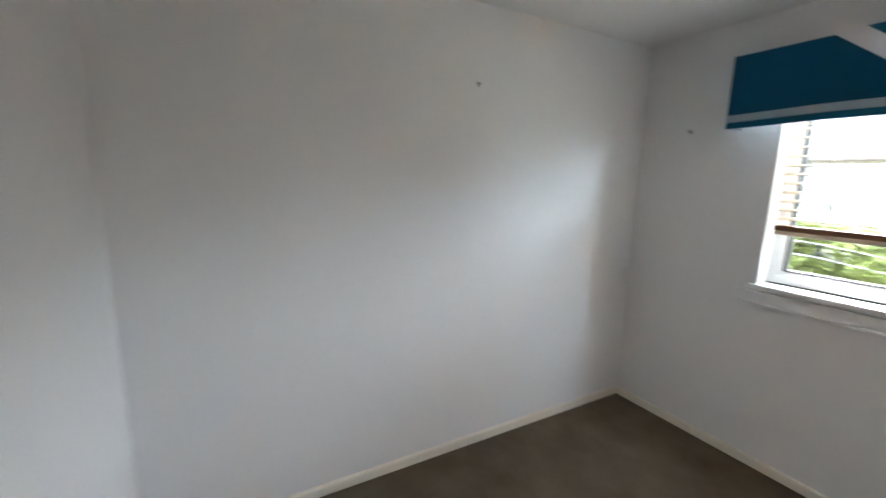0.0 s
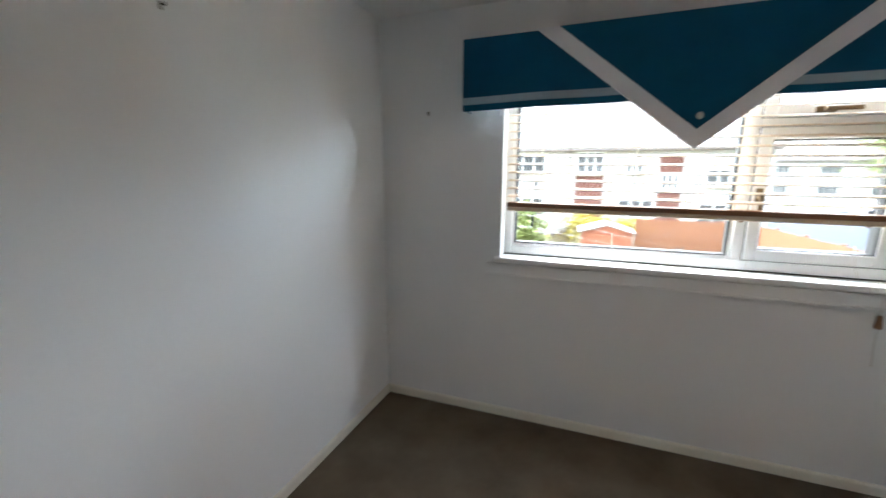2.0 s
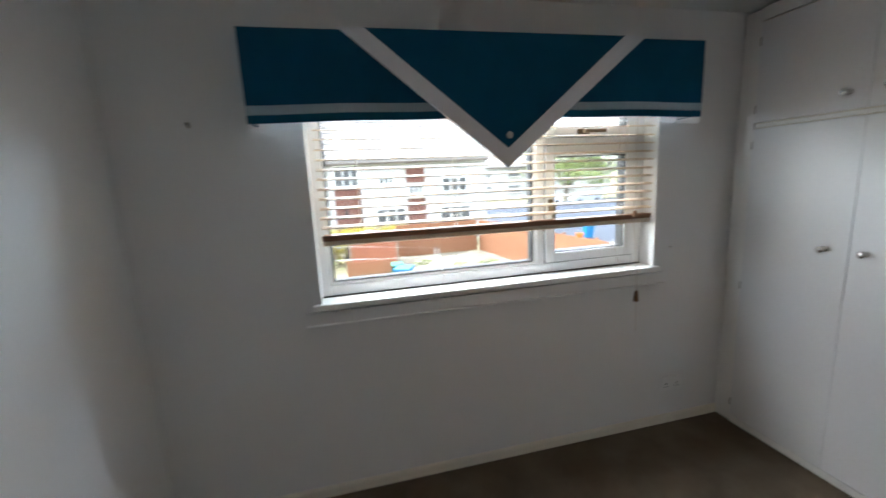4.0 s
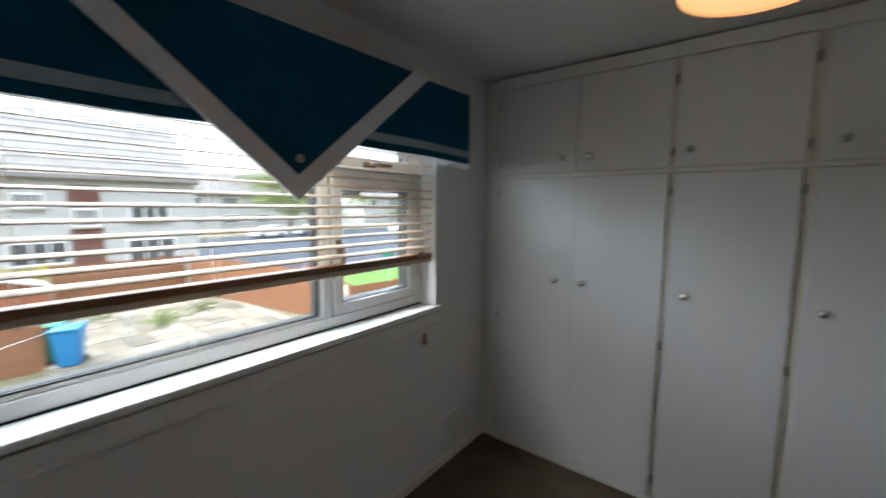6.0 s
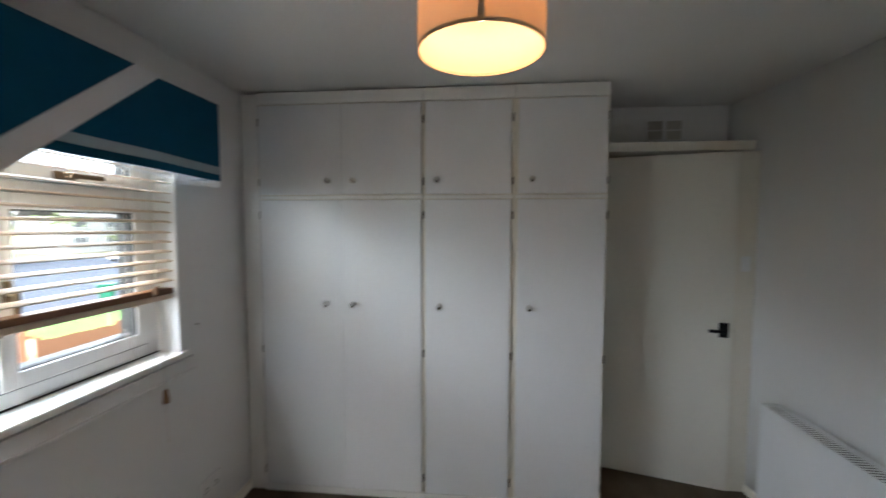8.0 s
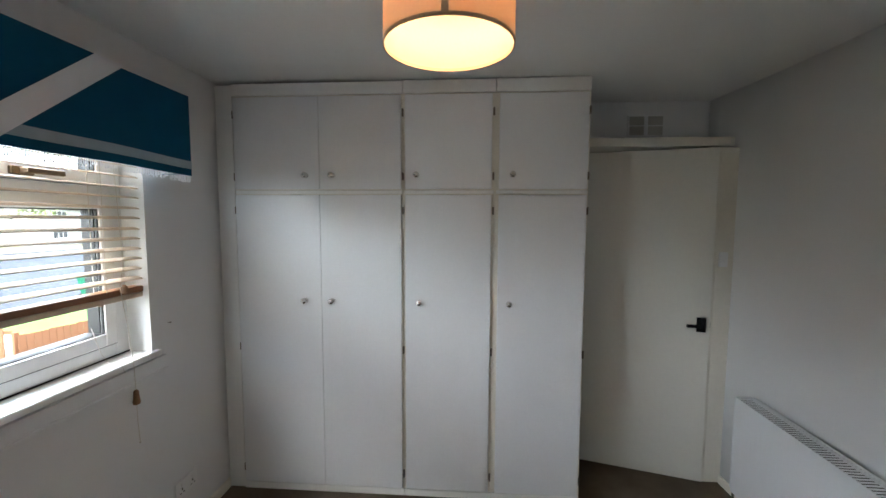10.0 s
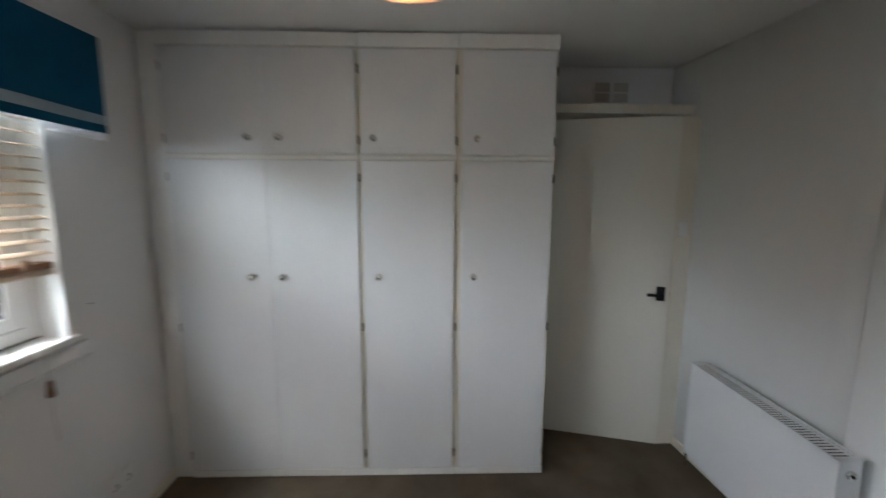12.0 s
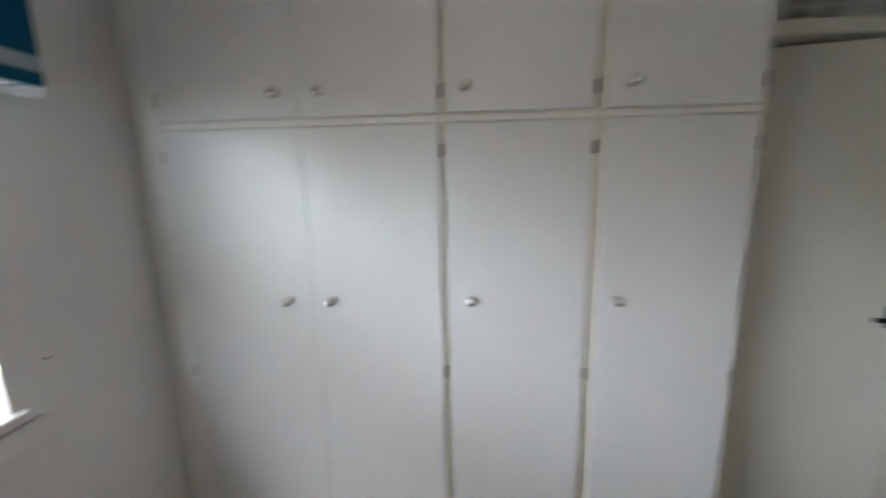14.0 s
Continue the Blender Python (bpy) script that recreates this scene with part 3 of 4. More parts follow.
plan = [(x, eased(x)) for x in EASE] + [(EASE[-1], S1 - 0.02), (2.3, BENDY - 0.03)]
bm = bmesh.new()
lo, hi = ([bm.verts.new((x, y, z)) for x, y in plan] for z in (FLOOR + 0.002, CEILING - 0.001))
bm.faces.new(lo)
bm.faces.new(hi)
for k in range(len(plan)):
    face = bm.faces.new((lo[k], lo[(k + 1) % len(plan)], hi[(k + 1) % len(plan)], hi[k]))
    face.smooth = k < 12
setting("wall_return", bm, WALL, "white painted plaster wall easing towards the door", "wall")
(kx0, ky0), (kx1, ky1) = (2.62, eased(2.62)), (3.22, eased(3.22))
edge = setting("baseboard", boxed(0.0, math.hypot(kx1 - kx0, ky1 - ky0), 0.0005, 0.0135, FLOOR + 0.002, 0.112, bevel=0.003), CREAM, "white painted wooden skirting board", "skirting board")
edge.matrix_world = pose(kx0, ky0, 0, 0, 0, math.degrees(math.atan2(ky1 - ky0, kx1 - kx0)))
switch = thing("light_switch", "white plastic light switch by the door frame", "switch", (3.222, -2.822, 1.392), 90)
part("plate", boxed(-0.024, 0.024, 0.001, 0.010, -0.042, 0.042, bevel=0.003), UPVC, switch)
part("rocker", boxed(-0.008, 0.008, 0.0125, 0.018, -0.014, 0.014, bevel=0.002), UPVC, switch)
sock = thing("double_socket", "white plastic double wall socket", "socket", (2.645, 0.0, 0.312))
part("plate", boxed(-0.073, 0.073, -0.012, -0.001, -0.043, 0.043, bevel=0.004), UPVC, sock)
for x in (-0.036, 0.036):
    part("rocker", boxed(x - 0.007, x + 0.007, -0.017, -0.0125, 0.012, 0.03, bevel=0.002), UPVC, sock)
    # no holes are cut: raised dark patches carry their shade as colour
    bm = bmesh.new()
    for dx, dz, w, h in ((0, 0.0, 0.003, 0.005), (-0.011, -0.018, 0.004, 0.002), (0.011, -0.018, 0.004, 0.002)):
        box(bm, x + dx - w, x + dx + w, -0.0135, -0.0125, dz - h, dz + h)
    part("pin_hole_patches", bm, DARK, sock)

# ---- radiator ----
radiator = thing("radiator", "white double-panel radiator under a bare wall", "radiator", (2.999, -2.905, 0.0), -1.1)
RL, RZ0, RZ1 = 0.806, 0.17, 0.689


def panel(y0, y1):
    """A pressed panel with shallow upright channels, its front towards +y."""
    bm = bmesh.new()
    n = int(RL / 0.0333)
    prof = []
    for k in range(n):
        x = -RL + 0.02 + (RL - 0.04) * k / n
        w = (RL - 0.04) / n
        prof += [(x, 0.0), (x + w * 0.32, 0.0), (x + w * 0.5, -0.0004), (x + w * 0.82, -0.0004)]
    prof = [(-RL + 0.004, 0.0)] + prof + [(-0.004, 0.0)]
    rows = [(RZ0, 1), (RZ0 + 0.035, 1), (RZ0 + 0.05, 0), (RZ1 - 0.075, 0), (RZ1 - 0.06, 1), (RZ1 - 0.012, 1)]
    grid = [[bm.verts.new((x, y1 + (0.0 if flat else d), z)) for x, d in prof] for z, flat in rows]
    for a, b in zip(grid, grid[1:]):
        for i in range(len(prof) - 1):
            bm.faces.new((a[i], a[i + 1], b[i + 1], b[i]))
    box(bm, -RL + 0.004, -0.004, y0, y1 - 0.008, RZ0, RZ1 - 0.012)
    return bm


part("front_panel", panel(0.1, 0.112), RAD, radiator)
part("back_panel", boxed(-RL + 0.004, -0.004, 0.022, 0.033, RZ0, RZ1 - 0.012, bevel=0.003), RAD, radiator)
for x0, x1 in ((-RL, -RL + 0.003), (-0.003, 0.0)):
    part("side_cover", boxed(x0 - 0.001, x1 + 0.001, 0.03, 0.115, RZ0 + 0.02, RZ1, bevel=0.001), RAD, radiator)
grill = part("top_grille", bars(bmesh.new(), -RL + 0.003, -0.003, 0.018, 0.1155, (0.012, 0.012, 0.013, 0.004), RZ1 - 0.008, RZ1, 0.001), RAD, radiator)
# the frame of the grille was laid in x and z: turn it flat
for v in grill.data.vertices:
    v.co = (v.co.x, v.co.z, v.co.y)
x = -RL + 0.022
bar = None
while x < -0.02:
    if bar is None:
        bar = part("grille_bar", boxed(-0.0046, 0.0046, 0.0315, 0.111, RZ1 - 0.003, RZ1 - 0.001), RAD, grill)
        bar.location.x = x
    else:
        b = bar.copy()
        scene.collection.objects.link(b)
        b.location.x = x
    x += 0.0175
# convector block coloured near black to put shade into the grille slots
part("convector", boxed(-RL + 0.012, -0.012, 0.0335, 0.0995, RZ0 + 0.03, RZ1 - 0.014), DARK, radiator, "convector block coloured dark for slot shade")
plug = part("air_valve", lathe(bmesh.new(), [(0.017, 0.0), (0.017, -0.008), (0.012, -0.011), (0.011, -0.011)], 18, (-RL - 0.002, 0.074, RZ1 - 0.05), "x"), CHROME, radiator, "round chrome bleed plug")
part("vent_screw", lathe(bmesh.new(), [(0.006, -0.0115), (0.005, -0.016)], 12, (-RL - 0.002, 0.074, RZ1 - 0.05), "x"), BLACK, plug)
valve = part("radiator_valve", lathe(bmesh.new(), [(0.011, 0.0), (0.011, 0.09), (0.017, 0.095), (0.018, 0.15), (0.012, 0.16)], 16, (-RL - 0.04, 0.074, 0.13)), UPVC, radiator, "white thermostatic valve")
part("pipe", tube(bmesh.new(), [(-RL - 0.04, 0.074, FLOOR), (-RL - 0.04, 0.074, 0.13)], 0.0075, 10), CHROME, radiator)
part("pipe", tube(bmesh.new(), [(0.03, 0.074, FLOOR), (0.03, 0.074, 0.195), (0.0, 0.074, 0.2)], 0.0075, 10), CHROME, radiator)
for x in (-RL + 0.12, -0.12):
    part("bracket", boxed(x - 0.015, x + 0.015, -0.021, 0.034, RZ0 + 0.03, RZ1 - 0.05), RAD, radiator)

# ---- ceiling lamp ----
LX, LY, LR, LZ0, LZ1 = 1.80, -1.337, 0.146, 2.004, 2.2
lamp = thing("pendant_lamp", "lit cream fabric drum shade hanging from the ceiling", "lamp", (LX, LY, 0))
bm = bmesh.new()
lathe(bm, [(LR, LZ0), (LR, LZ1), (LR - 0.0015, LZ1), (LR - 0.0015, LZ0)], 48)
bmesh.ops.delete(bm, geom=[f for f in bm.faces if len(f.verts) > 4], context="FACES")
shade = part("shade", bm, SHADE, lamp, smooth=True)
HEM = material("tan shade hem", (0.66, 0.48, 0.29), 0.8, vary=0.08)
for z in (LZ0, LZ1 - 0.008):
    bm = bmesh.new()
    lathe(bm, [(LR + 0.001, z - 0.001), (LR + 0.001, z + 0.006), (LR - 0.0025, z + 0.006), (LR - 0.0025, z - 0.001), (LR + 0.001, z - 0.001)], 48)
    bmesh.ops.delete(bm, geom=[f for f in bm.faces if len(f.verts) > 4], context="FACES")
    part("hem", bm, HEM, shade)
seam = part("seam", boxed(-LR - 0.0022, -LR + 0.0005, -0.007, 0.007, LZ0, LZ1), HEM, shade, "tan vertical seam")
bm = bmesh.new()
for k in range(3):
    a = 2 * math.pi * k / 3
    tube(bm, [(0.02 * math.cos(a), 0.02 * math.sin(a), LZ1 - 0.02), (LR * math.cos(a), LR * math.sin(a), LZ1 - 0.006)], 0.002, 6)
part("spider", bm, UPVC, lamp)
part("bulb_holder", lathe(bmesh.new(), [(0.006, LZ1 + 0.03), (0.018, LZ1 + 0.01), (0.02, LZ1 - 0.05), (0.015, LZ1 - 0.055)][::-1], 16), UPVC, lamp)
part("flex", tube(bmesh.new(), [(0, 0, LZ1 + 0.02), (0, 0, CEILING - 0.02)], 0.0035, 8), UPVC, lamp)
part("ceiling_rose", lathe(bmesh.new(), [(0.012, CEILING - 0.03), (0.038, CEILING - 0.022), (0.04, CEILING - 0.001)], 24), UPVC, lamp, smooth=True)
bulb = part("bulb", lathe(bmesh.new(), [(0.001, LZ0 + 0.072), (0.016, LZ0 + 0.077), (0.025, LZ0 + 0.095), (0.023, LZ0 + 0.115), (0.015, LZ0 + 0.135), (0.013, LZ0 + 0.15)], 20), BULB, lamp, "glowing warm bulb", True)
bulb.visible_shadow = False
glow = new("lamp_light", bpy.data.lights.new("lamp_light", "POINT"))
glow.data.energy, glow.data.color, glow.data.shadow_soft_size = LAMP_WATTS, (1.0, 0.63, 0.38), 0.025
glow.location = (LX, LY, LZ0 + 0.1)

# ---- small fixings ----
def fixing(name, label, at, turn):
    t = thing(name, label, "hook", at, turn)
    part("screw_plate", boxed(-0.004, 0.004, -0.004, -0.0005, -0.011, 0.011, bevel=0.001), BRASS, t)
    bm = bmesh.new()
    tube(bm, [(0, -0.004, 0.004), (0, -0.020, -0.002), (0, -0.024, 0.006)], 0.0022, 6)
    part("hook_arm", bm, BLACK, t)


fixing("curtain_hook", "small dark metal hook screwed to the wall", (0.298, 0.0, 1.824), 0)
fixing("wall_nail", "small dark picture hook on the wall", (-0.032, -1.25, 1.985), 90)
nail = thing("wall_nail", "tiny dark nail beside the window", "nail", (2.588, 0.0, 1.137), 0)
part("shank", tube(bmesh.new(), [(0, 0.0, 0), (0, -0.014, 0.001)], 0.0014, 6), BRASS, nail)
part("head", lathe(bmesh.new(), [(0.0012, -0.016), (0.0032, -0.0155), (0.0032, -0.014)], 10, (0, 0, 0.001), "y"), BRASS, nail)

# ---- outside, one storey below ----
setting("ground", boxed(-400, 400, -400, 900, GROUND - 0.5, GROUND), EARTH, "rough grassy garden ground", "ground")
setting("road", boxed(9.6, 90, 17.5, 50, GROUND + 0.001, GROUND + 0.01), ASPHALT, "grey asphalt road and parking area", "road")
setting("pavement", boxed(2.2, 8.6, 10.0, 19.2, GROUND + 0.001, GROUND + 0.014), SLABS, "pale worn paving in the garden", "pavement")
setting("garden_path", boxed(12.1, 13.5, 9.0, 16.9, GROUND + 0.001, GROUND + 0.035), SLABS, "pale concrete path along the lawn", "path")
setting("lawn", boxed(13.5, 24, 9.0, 16.9, GROUND + 0.001, GROUND + 0.03), GRASS, "bright green mown lawn", "lawn")
setting("kerb", boxed(9.6, 40, 17.0, 17.5, GROUND + 0.001, GROUND + 0.11), SLABS, "pale concrete kerb", "kerb")
# the house that the room is in, below the floor
setting("wall_below", boxed(-6, 10, OUT - 0.3, OUT, GROUND, -0.26), RENDERED, "white roughcast wall below the window", "wall")


def fence(name, a, b, top, label):
    """Upright boards between two points."""
    (xa, ya), (xb, yb) = a, b
    length = math.hypot(xb - xa, yb - ya)
    f = thing(name, label, "fence", (xa, ya, GROUND), math.degrees(math.atan2(yb - ya, xb - xa)))
    n = int(length / 0.15)
    bm = boxed(0.0, 0.142, -0.011, 0.011, 0.02, top, bevel=0.003)
    b0 = part("board", bm, FENCE, f)
    for k in range(1, n):
        o = b0.copy()
        scene.collection.objects.link(o)
        o.location = (0.15 * k, random.uniform(-0.006, 0.006), random.uniform(-0.015, 0.015))
    for z in (0.35, top - 0.3):
        part("rail", boxed(0, length, 0.012, 0.05, z - 0.04, z + 0.04), FENCE, f)
    for k in range(int(length / 1.8) + 1):
        part("post", boxed(1.8 * k - 0.05, 1.8 * k + 0.05, 0.052, 0.15, 0.0, top + 0.06, bevel=0.006), FENCE, f)


fence("garden_fence", (3.4, 19.4), (8.0, 19.4), 1.75, "orange brown close-boarded garden fence")
fence("garden_fence", (8.0, 19.3), (9.4, 9.5), 1.75, "orange brown fence along the garden side")
fence("garden_fence", (9.4, 9.3), (12.5, 8.6), 1.4, "low orange brown fence beside the lawn")


def shed(at, rz, w, d, h, mat, label):
    s = thing("garden_shed", label, "shed", at, rz)
    n = int(h / 0.14)
    part("back_wall", boxed(-w / 2 + 0.03, w / 2 - 0.03, 0.03, d - 0.03, 0, h), mat, s)
    b0 = part("cladding_board", boxed(-w / 2, w / 2, -0.004, 0.026, 0.004, 0.134, bevel=0.005), mat, s)
    for k in range(1, n):
        o = b0.copy()
        scene.collection.objects.link(o)
        o.location = (0, 0.002 * (k % 2), 0.14 * k)
    bm = bmesh.new()
    prism(bm, [(-w / 2, h + 0.002), (w / 2, h + 0.002), (0, h + w * 0.14)], 0.0, d)
    part("gable", bm, mat, s)
    for sx in (-1, 1):
        bm = bmesh.new()
        a, b = (sx * (w / 2 + 0.12), h - 0.04), (0.0, h + w * 0.14 + 0.01)
        prism(bm, [a, b, (b[0], b[1] + 0.05), (a[0], a[1] + 0.05)], -0.12, d + 0.1)
        part("roof_panel", bm, ROOFTILE, s, "pale felt roof")
    part("door", boxed(-0.38, 0.38, -0.03, -0.006, 0.05, h - 0.15, bevel=0.004), mat, s)
    for sx in (-w / 2, w / 2):
        part("corner_trim", boxed(sx - 0.035, sx + 0.035, -0.02, -0.005, 0, h), SLABS if mat is SHEDWOOD else mat, s)


shed((1.95, 16.9, GROUND), 3, 2.2, 1.8, 1.36, SHEDWOOD, "red brown wooden garden shed with felt roof")
fence("garden_fence", (0.75, 12.25), (2.28, 12.25), 1.36, "orange brown timber fence panel beside the bin")


def wheelie_bin(at, mat, label, rz=10):
    b = thing("wheelie_bin", label, "bin", at, rz)
    bm = bmesh.new()
    lo, hi = [(-0.2, -0.22), (0.2, -0.22), (0.2, 0.22), (-0.2, 0.22)], [(-0.28, -0.33), (0.28, -0.33), (0.28, 0.35), (-0.28, 0.35)]
    a = [bm.verts.new((x, y, 0.06)) for x, y in lo]
    c = [bm.verts.new((x, y, 0.98)) for x, y in hi]
    bm.faces.new(a[::-1])
    bm.faces.new(c)
    for i in range(4):
        bm.faces.new((a[i], a[(i + 1) % 4], c[(i + 1) % 4], c[i]))
    bmesh.ops.bevel(bm, geom=bm.edges[:], offset=0.025, segments=2, affect="EDGES")
    part("body", bm, mat, b)
    part("lid", boxed(-0.3, 0.3, -0.37, 0.36, 0.985, 1.05, bevel=0.02), mat, b)
    for x in (-0.24, 0.24):
        part("wheel", lathe(bmesh.new(), [(0.1, x - 0.025), (0.1, x + 0.025)], 18, (0, 0.26, 0.1), "x"), TYRE, b)


wheelie_bin((2.68, 12.15, GROUND + 0.014), BLUEBIN, "bright blue plastic wheelie bin on paving", -25)
wheelie_bin((2.42, 12.85, GROUND + 0.014), GREENBIN, "green plastic wheelie bin behind the blue one", -15)
wheelie_bin((20.2, 18.6, GROUND + 0.01), GREENBIN, "green plastic bin by the road", 20)
wheelie_bin((15.3, 19.8, GROUND + 0.01), BLUEBIN, "blue plastic wheelie bin beside the road", 0)

tub = thing("plastic_tub", "orange plastic garden tub by the road", "tub", (14.5, 19.5, GROUND + 0.01))
part("body", lathe(bmesh.new(), [(0.18, 0.0), (0.26, 0.40), (0.28, 0.42), (0.25, 0.42), (0.17, 0.03)], 20), material("orange plastic", (0.6, 0.17, 0.03), 0.4, vary=0.05), tub)


def clothes_pole(at):
    p = thing("clothes_pole", "thin grey metal clothes pole", "pole", at)
    part("pole", tube(bmesh.new(), [(0, 0, 0), (0, 0, 0.8), (0, 0, 1.55)], 0.02, 10), CARGREY, p)
    part("pole_cap", lathe(bmesh.new(), [(0.024, 1.54), (0.024, 1.58), (0.005, 1.6)], 10), DARK, p)


clothes_pole((4.0, 12.8, GROUND))
clothes_pole((4.16, 12.85, GROUND))
clothes_pole((14.0, 12.2, GROUND + 0.02))
line = thing("clothes_line", "pale washing lines with two dark spreader bars", "clothes line", (0.86, 0.28, 1.21))
for z0, z1 in ((0.035, -2.36), (-0.035, -2.7)):
    part("line", tube(bmesh.new(), [(-0.9, 0.1, z0 + 0.02), (0.0, 0.0, z0), (3.14, 12.52, z1 + 0.09)], 0.0009, 5), RIBBON, line)
for dx, z in ((0.0, 0.0), (0.012, 0.215)):
    part("spreader_bar", boxed(dx - 0.007, dx + 0.007, -0.005, 0.005, z - 0.032, z + 0.032, bevel=0.002), BLACK, line)


# plants: branching stems with many small leaves
def leaves(count, spread, size, low=0.0):
    me_v, me_f = [], []
    clumps = [(random.gauss(0, 0.33), random.gauss(0, 0.33), random.random()) for _ in range(26)]
    for _ in range(count):
        cx, cy, cz = random.choice(clumps)
        x = (cx + random.gauss(0, 0.12)) * spread[0]
        y = (cy + random.gauss(0, 0.12)) * spread[1]
        z = low + (cz * (1 - 0.45 * (cx * cx + cy * cy)) + random.gauss(0, 0.06)) * spread[2]
        q = Euler((random.uniform(-1.2, 1.2), random.uniform(-1.2, 1.2), random.uniform(0, 6.3))).to_matrix()
        s = size * random.uniform(0.6, 1.4)
        i = len(me_v)
        for p in ((-0.5, 0, 0), (0, -0.28, 0.05), (0.5, 0, 0), (0, 0.28, 0.05)):
            me_v.append(Vector((x, y, z)) + q @ (Vector(p) * s))
        me_f.append((i, i + 1, i + 2, i + 3))
    return me_v, me_f


def plant(name, label, category, at, spread, size, count, mat, trunk=0.0, low=0.1):
    t = thing(name, label, category, at)
    v, f = leaves(count, spread, size, low)
    me = bpy.data.meshes.new("crown")
    me.from_pydata(v, [], f)
    me.materials.append(mat)
    crown = new("crown", me)
    crown.parent = t
    tagged(crown, kind="stuff")
    bm = bmesh.new()
    top = low + spread[2] * 0.7
    r = max(0.03, trunk)
    for k in range(7):
        a = 2 * math.pi * k / 7
        tip = Vector((math.cos(a) * spread[0] * 0.35, math.sin(a) * spread[1] * 0.35, low + spread[2] * (0.35 + 0.4 * random.random())))
        mid = tip * 0.45 + Vector((0, 0, low * 0.5))
        tube(bm, [(0, 0, low * 0.75), mid, tip], r * 0.3, 6)
    lathe(bm, [(r * 1.3, -0.05), (r, 0.2), (r * 0.75, low + 0.1), (r * 0.3, top)], 10)
    part("trunk", bm, BARK, t)


plant("garden_bush", "bright green leafy garden bush", "bush", (-1.5, 13.9, GROUND), (2.3, 1.8, 2.85), 0.16, 9000, LEAF)
plant("garden_bush", "pale green leafy garden bush", "bush", (-4.2, 13.3, GROUND), (3.0, 2.2, 2.95), 0.16, 9000, LEAF)
plant("garden_bush", "dense yellow green garden bush", "bush", (-2.9, 13.7, GROUND), (2.4, 1.8, 2.8), 0.15, 8000, LEAF)
plant("garden_bush", "yellow green bush by the shed", "bush", (0.55, 18.9, GROUND), (1.3, 0.9, 1.8), 0.12, 1700, YELLOWLEAF)
plant("garden_bush", "yellow flowering bush behind the shed", "bush", (3.6, 20.2, GROUND), (1.5, 0.8, 1.8), 0.12, 1200, YELLOWLEAF)
plant("garden_bush", "wide bright yellow bush behind the shed", "bush", (2.1, 20.4, GROUND), (2.6, 0.9, 1.7), 0.12, 2800, YELLOWLEAF)
plant("garden_bush", "small tuft of weeds on paving", "bush", (7.0, 15.4, GROUND), (0.8, 0.6, 0.3), 0.09, 260, LEAF, low=0.0)
plant("garden_bush", "small tuft of weeds on paving", "bush", (4.4, 16.8, GROUND), (0.7, 0.5, 0.3), 0.09, 220, LEAF, low=0.0)
plant("garden_bush", "low green weeds on the paving", "bush", (5.6, 14.6, GROUND), (1.4, 0.9, 0.4), 0.10, 500, LEAF, low=0.0)
plant("tree", "large green leafy tree beyond the road", "tree", (33, 52, GROUND), (12, 9, 7.5), 0.42, 5200, LEAF, 0.3, 2.0)
plant("tree", "green leafy tree beside far houses", "tree", (62, 52, GROUND), (10, 8, 5), 0.4, 3200, LEAF, 0.3, 2.0)

trellis = thing("trellis_fence", "weathered grey wooden picket fence", "fence", (-0.55, 17.6, GROUND), 62)
pk = part("picket", boxed(-0.04, 0.04, -0.01, 0.01, 0.0, 1.3, bevel=0.003), OLDWOOD, trellis)
for k in range(1, 12):
    o = pk.copy()
    scene.collection.objects.link(o)
    o.location = (0.16 * k, 0, random.uniform(-0.08, 0.05))
for z in (0.3, 1.0):
    part("rail", boxed(-0.05, 1.9, 0.011, 0.05, z - 0.03, z + 0.03), OLDWOOD, trellis)


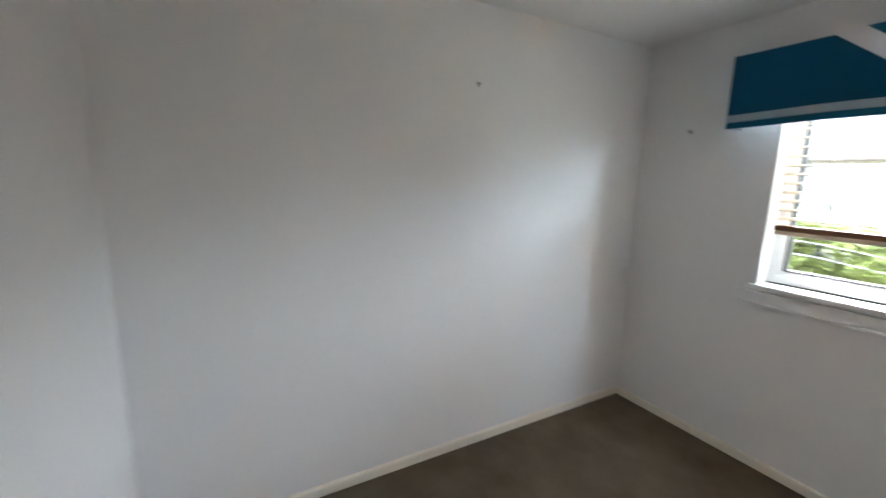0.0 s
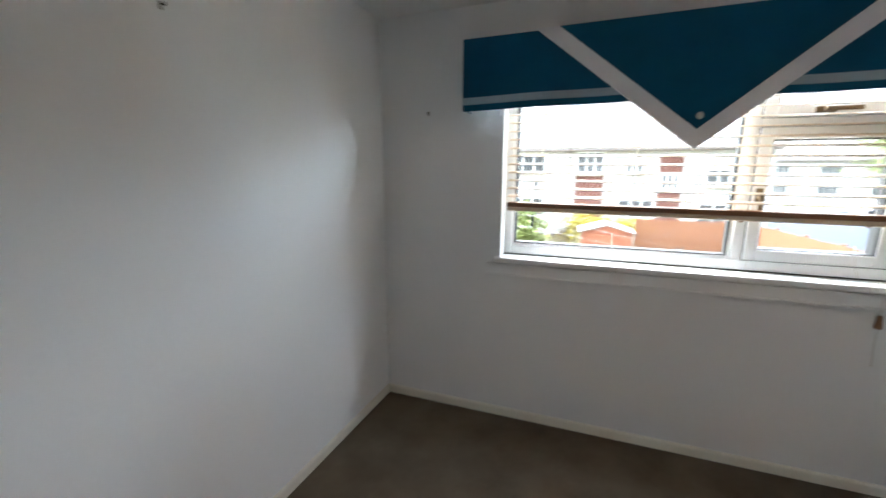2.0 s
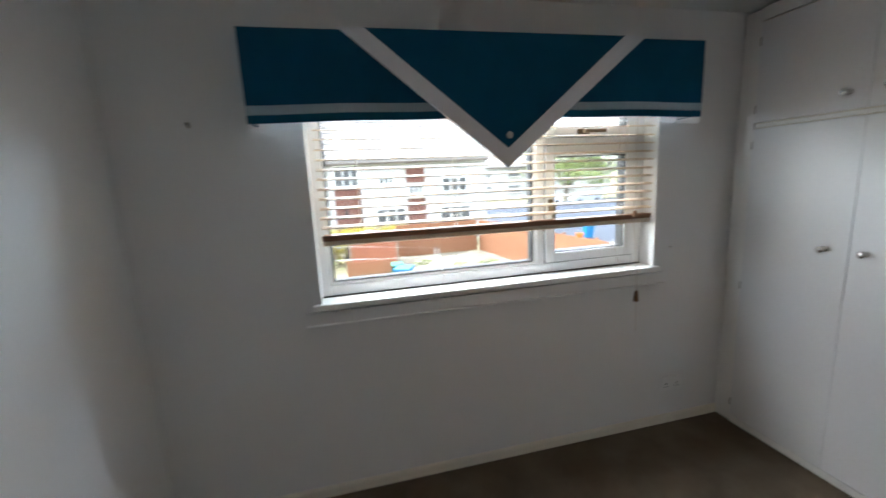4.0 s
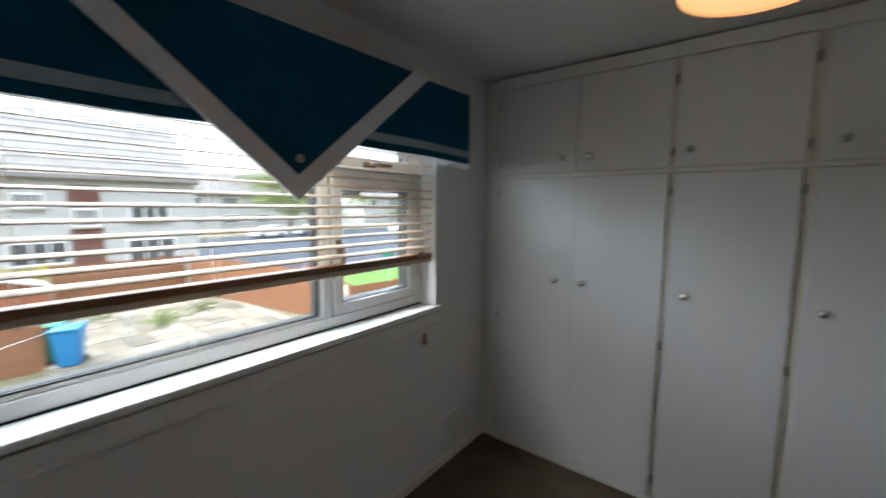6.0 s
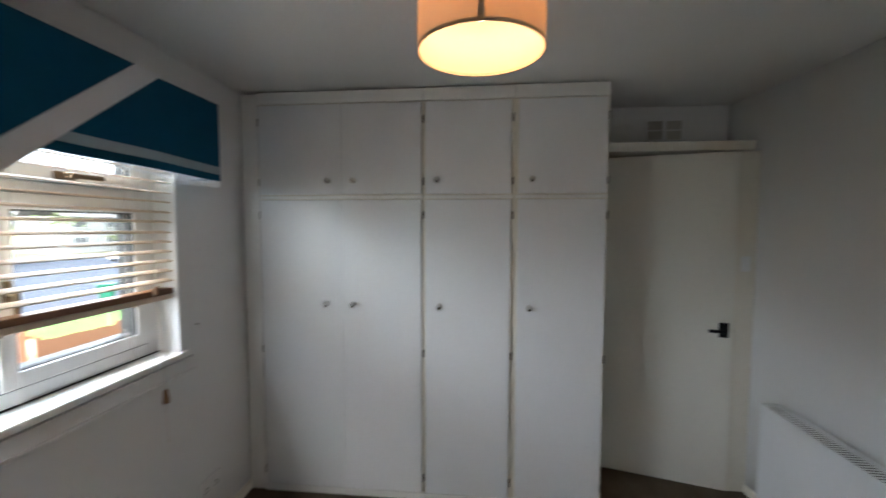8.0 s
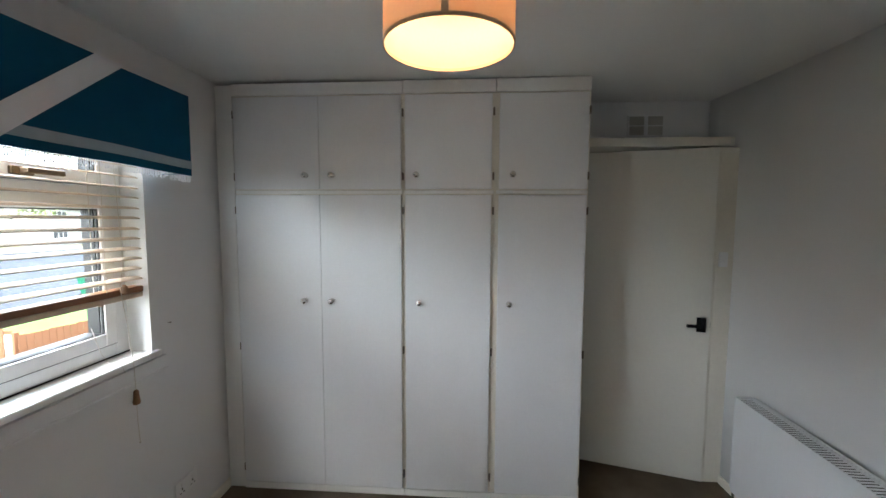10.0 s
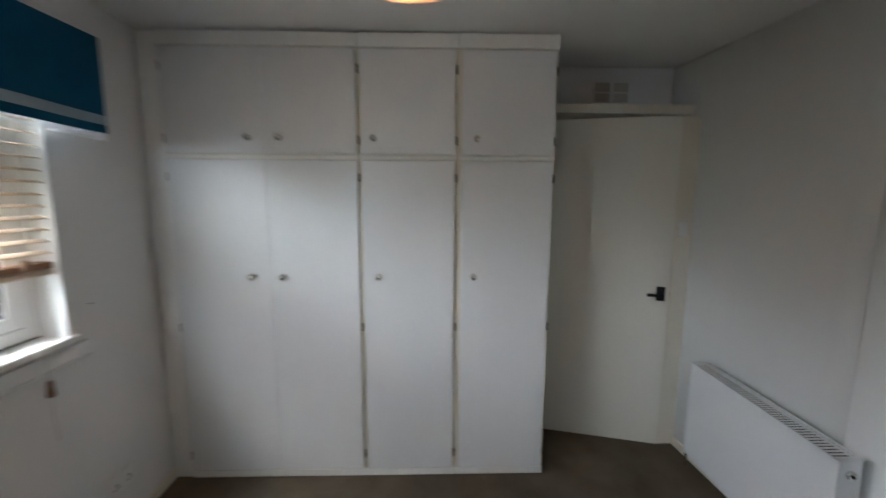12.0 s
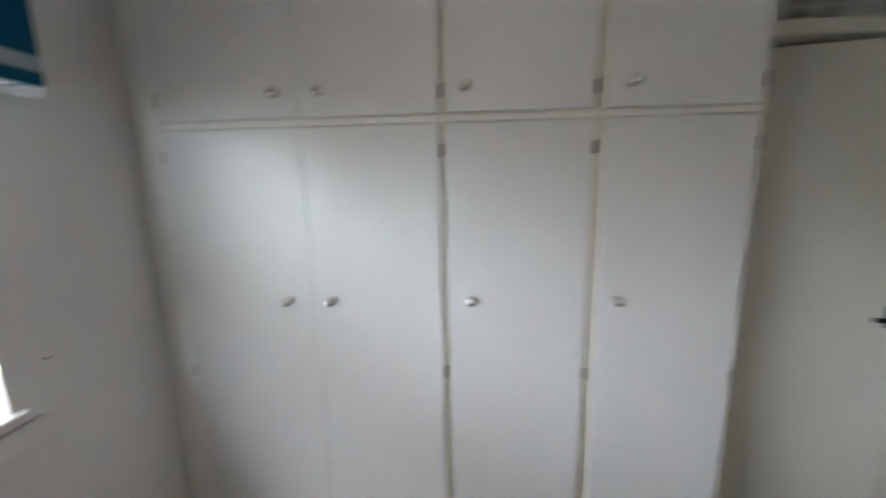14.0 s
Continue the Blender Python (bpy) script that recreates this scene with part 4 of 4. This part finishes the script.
# ---- houses ----
def house(x0, x1, y, label, units, wallh=5.4, depth=7.0):
    h = thing("terraced_house", label, "house", (x0, y, GROUND))
    w = x1 - x0
    part("wall", boxed(0, w, 0, depth, 0, wallh), RENDERED, h)
    bm = bmesh.new()
    for ya, yb in ((-0.35, depth / 2), (depth + 0.35, depth / 2)):
        vs = [bm.verts.new(p) for p in ((-0.1, ya, wallh - 0.1), (w + 0.1, ya, wallh - 0.1), (w + 0.1, yb, wallh + 3.3), (-0.1, yb, wallh + 3.3))]
        up = [bm.verts.new(v.co + Vector((0, 0, 0.14))) for v in vs]
        bm.faces.new(vs)
        bm.faces.new(up)
        for i in range(4):
            bm.faces.new((vs[i], vs[(i + 1) % 4], up[(i + 1) % 4], up[i]))
    roof = part("roof", bm, ROOFTILE, h)
    for k in range(9):
        ya = -0.36 + k * (depth / 2 + 0.36) / 9
        z = wallh - 0.1 + 3.4 * (k / 9)
        part("tile_course", boxed(-0.1, w + 0.1, ya, ya + 0.05, z + 0.13, z + 0.18), ROOFTILE, roof)
    part("gutter", boxed(-0.1, w + 0.1, -0.45, -0.36, wallh - 0.2, wallh - 0.1, bevel=0.02), OLDWOOD, h, "dark gutter and fascia")
    for kind, xa, xb, za, zb in units:
        if kind == "panel":
            part("panel", boxed(xa, xb, -0.05, -0.002, za, zb, bevel=0.01), BROWNPANEL, h)
            continue
        wd = part("window", bars(bmesh.new(), xa, xb, za, zb, 0.09, -0.07, -0.004, 0), UPVC, h)
        part("pane", boxed(xa + 0.09, xb - 0.09, -0.03, -0.012, za + 0.09, zb - 0.09), FARGLASS, wd)
        for f in (0.36, 0.66):
            m = xa + (xb - xa) * f
            part("glazing_bar", boxed(m - 0.035, m + 0.035, -0.06, -0.031, za + 0.09, zb - 0.09), UPVC, wd)
        part("sill", boxed(xa - 0.06, xb + 0.06, -0.16, -0.004, za - 0.09, za - 0.005), SLABS, wd)


NEARH = 24.0
house(-13.5, -0.2, NEARH, "white roughcast terraced house with brown tiled roof", [
    ("window", 1.2, 3.4, 4.0, 5.3), ("window", 1.2, 3.4, 1.1, 2.5), ("window", 5.4, 6.6, 4.0, 5.3),
    ("window", 9.6, 11.9, 3.9, 5.2), ("window", 9.6, 11.9, 1.2, 2.4), ("panel", 4.2, 5.2, 0.9, 3.4)])
house(-0.15, 10.2, NEARH, "white roughcast terraced house with red brown panels", [
    ("panel", 0.35, 1.95, 0.4, 3.75), ("window", 0.35, 1.95, 3.85, 5.2), ("window", 3.1, 4.1, 3.9, 4.6),
    ("window", 2.8, 4.8, 1.3, 2.4), ("panel", 4.9, 6.1, 3.95, 5.0), ("window", 5.0, 6.0, 3.0, 3.9), ("panel", 4.9, 6.1, 1.0, 2.9), ("window", 7.2, 9.0, 3.2, 4.2), ("window", 7.0, 9.2, 1.0, 2.3)])
FAR = []
for k in range(6):
    FAR += [("window", 1.5 + 5.2 * k, 3.7 + 5.2 * k, 3.7, 5.0), ("window", 1.5 + 5.2 * k, 3.7 + 5.2 * k, 1.0, 2.4)]
house(16, 48, 62, "long white far terraced house with grey roof", FAR)
house(52, 84, 58, "pale far terraced house beyond the road", FAR)
far_low = [("window", 2 + 5 * k, 4 + 5 * k, 1.0, 2.2) for k in range(5)]
house(60, 86, 34, "low pale building beyond the lawn", far_low, wallh=3.2)


def car(at, rz, mat, label, length=4.1):
    c = thing("parked_car", label, "car", at, rz)
    bm = bmesh.new()
    L, W = length, 0.86
    side = [(-L / 2, 0.35), (-L / 2 + 0.05, 0.75), (-L / 2 + 1.0, 0.92), (-L / 2 + 1.7, 1.42), (L / 2 - 1.1, 1.46), (L / 2 - 0.25, 0.98), (L / 2, 0.85), (L / 2, 0.35), (L / 2 - 0.2, 0.25), (-L / 2 + 0.2, 0.25)]
    prism(bm, side, -W, W)
    bmesh.ops.bevel(bm, geom=bm.edges[:], offset=0.06, segments=2, affect="EDGES")
    part("body", bm, mat, c)
    for sy in (-W - 0.006, W - 0.006):
        bm = bmesh.new()
        prism(bm, [(-L / 2 + 1.2, 0.96), (-L / 2 + 1.75, 1.36), (L / 2 - 1.15, 1.38), (L / 2 - 0.7, 0.98)], sy, sy + 0.012)
        part("side_window", bm, CARGLASS, c)
    for x in (-L / 2 + 0.8, L / 2 - 0.8):
        for sy in (-W - 0.01, W - 0.19):
            part("wheel", lathe(bmesh.new(), [(0.12, sy), (0.31, sy + 0.01), (0.31, sy + 0.19), (0.12, sy + 0.2)], 20, (x, 0, 0.31), "y"), TYRE, c)


car((26, 45.5, GROUND + 0.01), 4, CARWHITE, "white hatchback car parked on asphalt")
car((31.5, 45.0, GROUND + 0.01), 2, CARGREY, "silver hatchback car parked on asphalt")
car((44, 40, GROUND + 0.01), -5, CARWHITE, "white car parked beyond the lawn")
car((39, 33, GROUND + 0.01), -5, CARGREY, "silver car parked beside the kerb")

# ---- paving slabs, each laid a little uneven on the garden path bed ----
def slab_material():
    m = material("worn concrete slab", (0.22, 0.195, 0.155), 0.9, vary=0.3, scale=1.6, grain=22, bump=0.4, depth=0.006, spec=0.08)
    n, l = m.node_tree.nodes, m.node_tree.links
    info, tone, mix = n.new("ShaderNodeObjectInfo"), n.new("ShaderNodeMapRange"), n.new("ShaderNodeMix")
    tone.inputs["To Min"].default_value, tone.inputs["To Max"].default_value = 0.62, 1.15
    mix.data_type, mix.blend_type = "RGBA", "MULTIPLY"
    mix.inputs["Factor"].default_value = 1.0
    ramp = n["Color Ramp"]
    l.new(info.outputs["Random"], tone.inputs["Value"])
    l.new(ramp.outputs[0], mix.inputs[6])
    l.new(tone.outputs[0], mix.inputs[7])
    l.new(mix.outputs[2], n["Principled BSDF"].inputs["Base Color"])
    return m


bed = bpy.data.objects["pavement"]
slab = part("paving_slab", boxed(-0.29, 0.29, -0.29, 0.29, -0.02, 0.03, bevel=0.008), slab_material(), bed)
k = 0
for i in range(10):
    for j in range(15):
        if random.random() < 0.08:
            continue
        o = slab if k == 0 else slab.copy()
        if k:
            scene.collection.objects.link(o)
        o.matrix_basis = pose(2.55 + 0.605 * i, 10.35 + 0.605 * j, GROUND + 0.014 + random.uniform(-0.006, 0.01), random.uniform(-0.8, 0.8), random.uniform(-0.8, 0.8), random.uniform(-1.2, 1.2))
        k += 1
